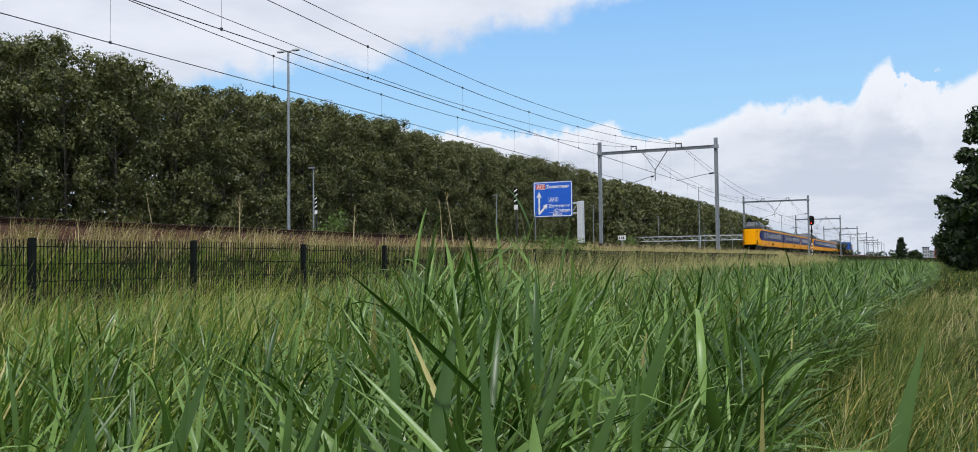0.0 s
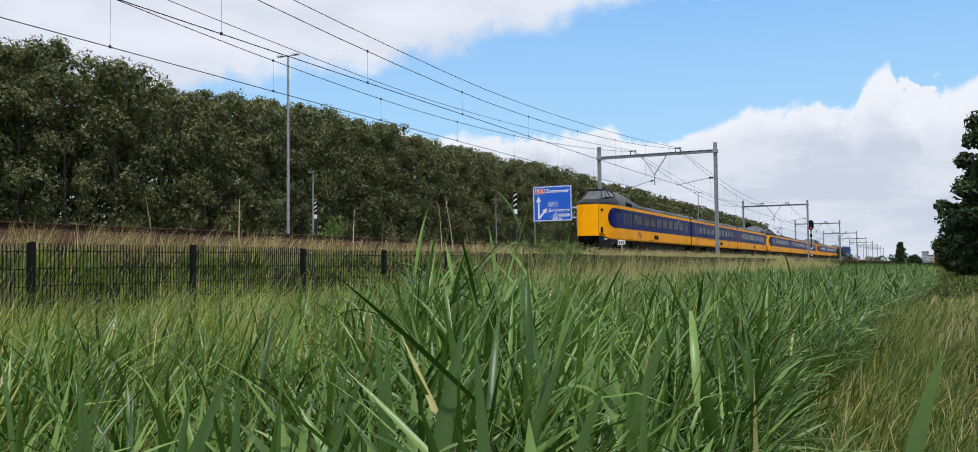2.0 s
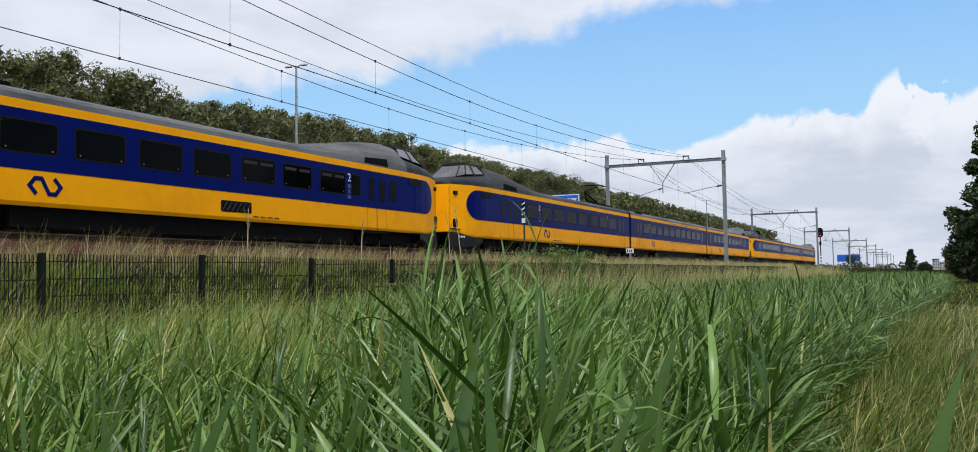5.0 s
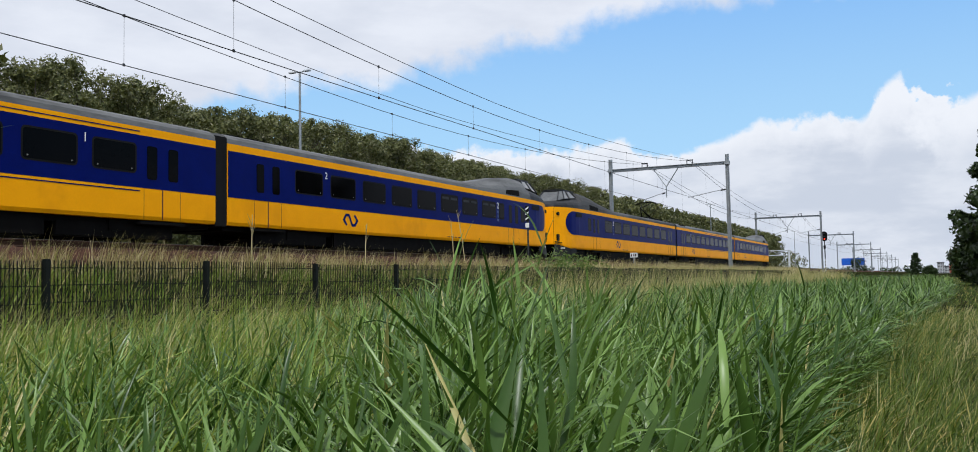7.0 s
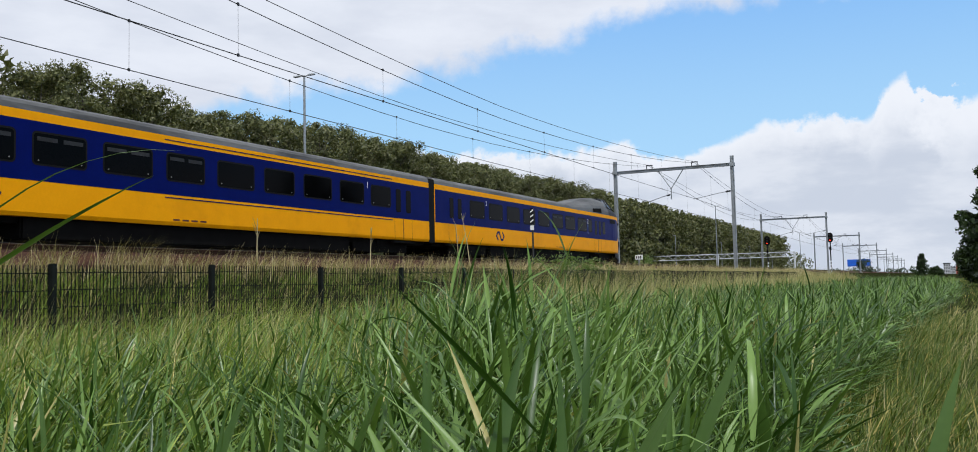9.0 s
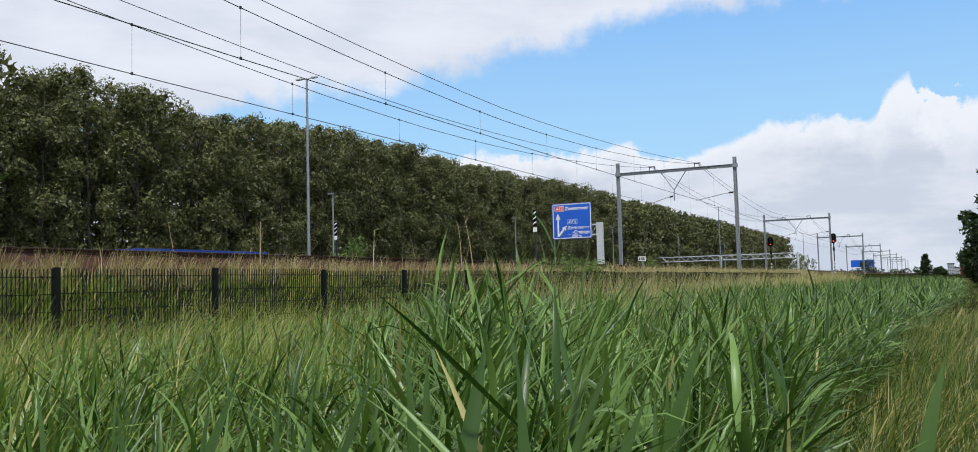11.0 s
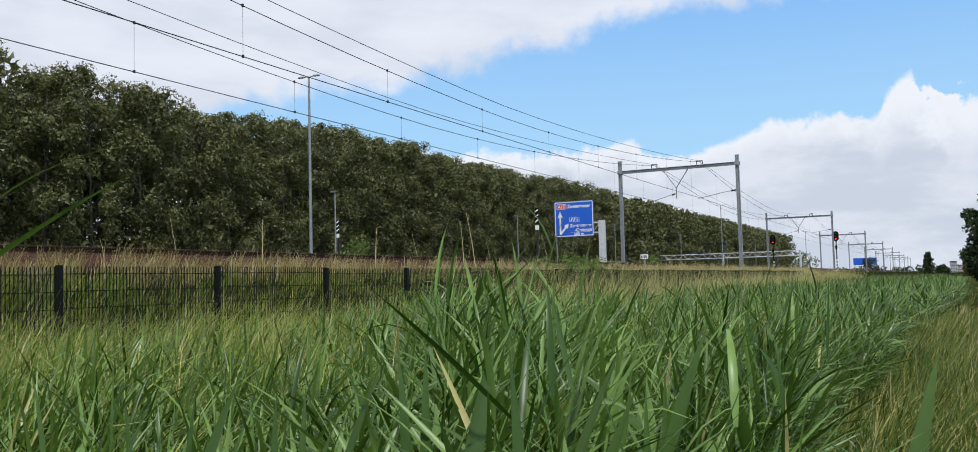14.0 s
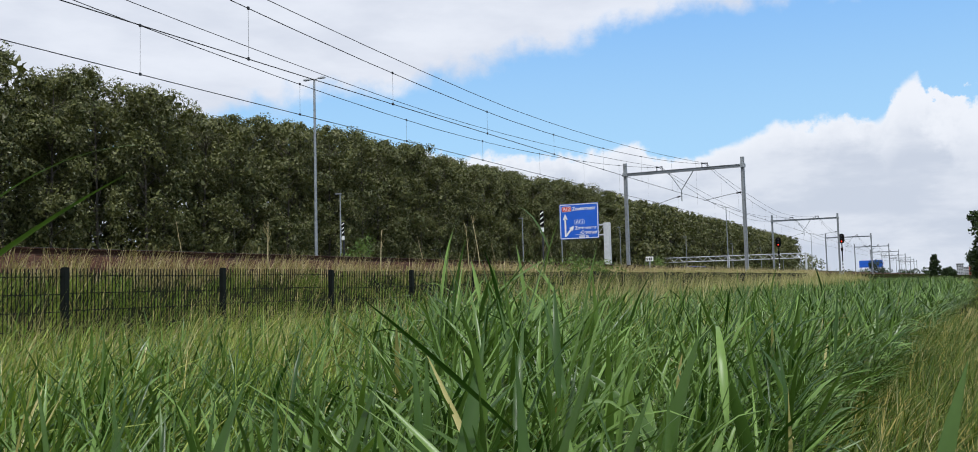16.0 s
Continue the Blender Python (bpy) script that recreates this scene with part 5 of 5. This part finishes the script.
def build_shrubs():
    shrub(61, -12.2, 30.2, 1.0, 1.2, 1.0, 900, M_BUSH, "light green shrub beside the ballast", leaf=0.08)
    shrub(62, -12.2, 33.4, 1.0, 1.3, 0.85, 900, M_BUSH, "light green shrub beside the ballast", leaf=0.08)
    shrub(63, -25.2, 36.2, 0.9, 1.6, 2.7, 1500, M_BUSH, "green shrub between railway and motorway", leaf=0.1)
    shrub(64, -25.5, 88, 0.8, 1.8, 2.6, 900, M_BUSH, "green shrub between railway and motorway", leaf=0.13)
    shrub(65, -15.0, 255, 0.5, 3.0, 5.0, 1500, M_LEAF2, "dark round bush beside the railway far ahead", leaf=0.3)
    # understorey along the edge of the wood
    rng = np.random.default_rng(8)
    first = None
    y = 26.0
    while y < 330:
        m = pose(-59.6 + rng.uniform(-0.8, 0.8), y, 0.25, 0, 0, rng.uniform(0, 360))
        if first is None:
            first = [shrub(70 + i, 0, 0, 0, 2.4, 3.2 + 0.8 * i, 800, M_LEAF, "dark bushy undergrowth at the edge of the wood", leaf=0.28, group="undergrowth of the wood") for i in range(3)]
            for i, o in enumerate(first):
                o.matrix_basis = pose(-59.6, y + 3 * i, 0.25)
            y += 9
            continue
        copy_thing(first[int(rng.integers(0, 3))], m)
        y += rng.uniform(2.6, 4.2)


def big_tree(seed, x, y, h, r, low=0.12):
    rng = np.random.default_rng(seed)
    root = thing("broadleaf_tree", "dark green broadleaf tree beside the path", "tree", "trees along the path")
    bm = bmesh.new()
    tube(bm, [(x, y, 0), (x + 0.1, y, h * 0.4), (x, y + 0.1, h * 0.9)], 0.22, 8, 0.04)
    cs, rs = [], []
    for i in range(110):
        u = rng.uniform(low, 0.97)
        a = rng.uniform(0, 6.283)
        q = r * (1 - abs(u - 0.4) ** 1.5 * 1.7) * rng.uniform(0.35, 1.0)
        tip = Vector((x + q * math.cos(a), y + q * math.sin(a), h * u))
        tube(bm, [(x, y, max(0.5, h * u - 1.6)), ((2 * x + tip.x) / 3, (2 * y + tip.y) / 3, h * u - 0.6), tip], 0.06, 4, 0.01, caps=False)
        cs.append(tip)
        rs.append(rng.uniform(0.14, 0.3) * r)
    part("trunk", bm, M_BARK, root)
    v, f = leaf_cloud(np.array(cs), np.array(rs), 11000, 0.27, rng, 0.8)
    o = new("crown", raw_mesh("crown", v, f, M_LEAF2, False))
    o.parent = root


def build_path_trees():
    for i, (x, y, h, r) in enumerate(((4.9, 60, 9.8, 2.8), (8.0, 58, 11.6, 3.4), (4.6, 66, 5.2, 2.8), (7.6, 74, 7.5, 3.4), (5.4, 84, 4.4, 3.2), (6.5, 97, 4.6, 3.4))):
        big_tree(200 + i, x, y, h, r, 0.06)


def block(name, label, x, y, w, d, h, material, storeys, bays):
    root = thing(name, label, "building", "distant town buildings")
    bm = bmesh.new()
    box(bm, x - w / 2, x + w / 2, y, y + d, 0, h)
    part("wall", bm, material, root)
    bm = bmesh.new()
    box(bm, x - w / 2 - 0.3, x + w / 2 + 0.3, y - 0.3, y + d + 0.3, h, h + 0.6)
    part("roof", bm, M_DARKGREY, root)
    for s in range(storeys):
        for b in range(bays):
            bm = bmesh.new()
            wx = x - w / 2 + (b + 0.5) * w / bays
            wz = (s + 0.3) * h / storeys
            box(bm, wx - w / bays * 0.3, wx + w / bays * 0.3, y - 0.1, y - 0.02, wz, wz + h / storeys * 0.5)
            part("window", bm, M_GLASS, root)


def build_distance():
    M_RENDER = surface("pale_render", (0.55, 0.56, 0.57), (0.45, 0.46, 0.48), 0.2, 0.8)
    M_BRICK = surface("red_brick", (0.42, 0.13, 0.08), (0.34, 0.1, 0.07), 0.3, 0.85)
    block("apartment_tower", "pale grey apartment tower on the horizon", 15, 820, 5, 12, 8.5, M_RENDER, 7, 4)
    block("apartment_tower", "pale grey apartment block on the horizon", 20.5, 850, 4, 12, 5.5, M_RENDER, 4, 4)
    block("brick_building", "red brick building on the horizon", 21, 700, 5, 12, 6, M_BRICK, 4, 4)
    big_tree(230, -1.4, 330, 7.6, 1.9, 0.1)
    big_tree(231, 3.5, 420, 3.6, 3.0, 0.1)
    # low distant wood that closes the horizon
    rng = np.random.default_rng(77)
    n = 9000
    cs = np.stack([rng.uniform(-130, 260, 160), rng.uniform(900, 1050, 160), rng.uniform(1, 5, 160)], 1)
    v, f = leaf_cloud(cs, rng.uniform(3, 6, 160), n, 1.6, rng, 0.7)
    w = new("distant_wood", raw_mesh("distant_wood", v, f, M_LEAF2, False))
    tagged(w, "low dark wood on the horizon", "wood", kind="stuff")
    # leaf cards behind the poplars; their darker colour stands in for shade inside the wood
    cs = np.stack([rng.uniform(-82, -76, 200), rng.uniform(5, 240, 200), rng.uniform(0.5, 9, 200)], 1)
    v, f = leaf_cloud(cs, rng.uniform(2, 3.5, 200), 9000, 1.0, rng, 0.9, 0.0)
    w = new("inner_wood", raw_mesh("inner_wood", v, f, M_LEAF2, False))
    tagged(w, "leaf backing coloured dark for the shaded depth of the roadside wood", "wood", kind="stuff")
    cs = np.stack([rng.uniform(-120, -58, 60), rng.uniform(400, 560, 60), rng.uniform(2, 12, 60)], 1)
    v, f = leaf_cloud(cs, rng.uniform(3, 5.5, 60), 6000, 1.1, rng, 0.9)
    w = new("distant_wood", raw_mesh("distant_wood", v, f, M_LEAF, False))
    tagged(w, "dark far end of the roadside wood", "wood", kind="stuff")


def dead_stalk(seed, x, y, h):
    rng = np.random.default_rng(seed)
    root = thing("dry_stalk", "thin pale dry plant stalk beside the railway", "plant", "dry stalks along the tracks")
    z = ground_z(x)
    lean = rng.normal(0, 0.16, 2)
    bm = bmesh.new()
    tube(bm, [(x, y, z), (x + 0.4 * lean[0] * h, y + 0.4 * lean[1] * h, z + 0.5 * h), (x + lean[0] * h, y + lean[1] * h, z + h)], 0.018, 5, 0.006)
    part("stem", bm, M_STRAW, root)
    for i in range(3):
        u = rng.uniform(0.5, 0.95)
        a = rng.uniform(0, 6.28)
        p = Vector((x + lean[0] * h * u ** 1.3, y + lean[1] * h * u ** 1.3, z + h * u))
        bm = bmesh.new()
        tube(bm, [p, p + Vector((0.1 * math.cos(a), 0.1 * math.sin(a), 0.25))], 0.008, 4, 0.003)
        part("side_stem", bm, M_STRAW, root)


def build_stalks():
    for i, (x, y, h) in enumerate(((-24.3, 23.6, 2.6), (-24.5, 30.0, 1.8), (-13.0, 24.2, 1.5), (-12.9, 24.8, 1.9), (-24.6, 41.0, 2.9), (-24.4, 45.5, 2.5), (-24.8, 50.2, 2.8), (-12.8, 19.0, 1.2), (-24.2, 55.0, 2.6), (-25.0, 60.0, 3.0), (-12.7, 14.6, 1.2), (-24.7, 27.5, 1.9))):
        dead_stalk(300 + i, x, y, h)


LORRY = []


def build_lorry():
    """Drives away along +y; origin on the road below the middle of the trailer."""
    root = thing("lorry", "silver and blue lorry driving on the motorway", "lorry")
    bm = bmesh.new()
    box(bm, -1.25, 1.25, -5.0, 4.2, 1.1, 2.8, 0.05)
    part("trailer", bm, M_LORRY, root, "blue trailer body")
    for x in (-1.262, 1.262):
        bm = bmesh.new()
        box(bm, x - 0.008, x + 0.008, -4.9, 0.2, 2.2, 2.6)
        box(bm, x - 0.008, x + 0.008, 2.0, 4.1, 2.2, 2.6)
        part("tarpaulin", bm, M_PALE, root, "silver side panels")
    bm = bmesh.new()
    box(bm, -1.2, 1.2, 4.5, 6.6, 0.6, 2.7, 0.15)
    part("cab", bm, M_LORRY, root, "blue cab")
    for y in (-3.8, -2.5, 3.4, 5.6):
        for x in (-1.2, 0.9):
            bm = bmesh.new()
            tube(bm, [(x, y, 0.5), (x + 0.3, y, 0.5)], 0.5, 16)
            part("wheel", bm, M_BLACK, root)
    LORRY.append(root)


build_direction_sign()
build_masts()
marker(-13.3, 30.7, 3.74, 1.3)
marker(-24.5, 33.4, 4.06, 0.8)
distance_plate(-13.3, 44.4, 2.16)
signal(-13.0, 143.5, 6.75, 1.2)
signal(-22.1, 142.6, 6.6, 1.2)
build_gantry()
build_guardrail()
build_far_sign()
build_shrubs()
build_stalks()
build_path_trees()
build_distance()
build_lorry()

# nose of the train along y, by the second
NOSE = [(0, 129.6), (1.5, 76.0), (2.5, 40.9), (3.0, 23.0), (3.5, 5.9), (4.0, -11.3), (6.5, -97.3), (9.0, -183.4), (12.5, -304), (16.0, -424)]


def motions():
    for ob, at, turned in TRAIN:
        walk(ob, [(t, pose(FAR_X, y + at, RAIL_Z, 0, 0, 180 if turned else 0)) for t, y in NOSE])
    walk(LORRY[0], [(t, pose(-35, y, 0.42)) for t, y in ((0, -223.0), (9.0, -11.6), (11.3, 42.5), (12.5, 70.5), (15.5, 130.0), (16.0, 140.0))])
    for ob, m, ph, k in REED_PLANTS:
        rows = []
        for i in range(33):
            t = 0.5 * i
            g = 1.0 + 1.2 * math.exp(-((t - 7.5) / 2.0) ** 2)
            a = k * g * (1.2 * math.sin(2.4 * t + ph) + 0.7 * math.sin(4.1 * t + 1.7 * ph)) + 5.0 * math.exp(-((t - 7.8) / 2.2) ** 2)
            b = k * g * (0.8 * math.sin(2.9 * t + 2 * ph))
            rows.append((t, Matrix.Translation(m.translation) @ pose(0, 0, 0, b, a) @ Matrix.Translation(-m.translation) @ m))
        walk(ob, rows)
    for ob, c, ph in REED_PATCHES:
        rows = []
        for i in range(33):
            t = 0.5 * i
            gust = math.exp(-((t - 8.0) / 2.4) ** 2)
            a = (1.0 + gust) * (0.9 * math.sin(2.2 * t + ph) + 0.4 * math.sin(3.9 * t + 2 * ph)) + 4.0 * gust
            b = 0.6 * math.sin(2.7 * t + 1.3 * ph)
            rows.append((t, Matrix.Translation(c) @ pose(0, 0, 0, b, a) @ Matrix.Translation(-c)))
        walk(ob, rows)
    side = ((0, -13), (8.4, -13), (8.8, -6), (9.0, 1), (9.2, 4), (9.8, -6), (11, -12), (12.8, -11), (13.2, 0), (13.4, -1), (13.7, -3), (14, -1), (14.4, 1), (14.8, 0), (15.2, -2), (15.6, 0), (16, -2))
    walk(SIDE_REED, [(t, pose(-1.15, 0.66, 0, 0, a)) for t, a in side])


motions()
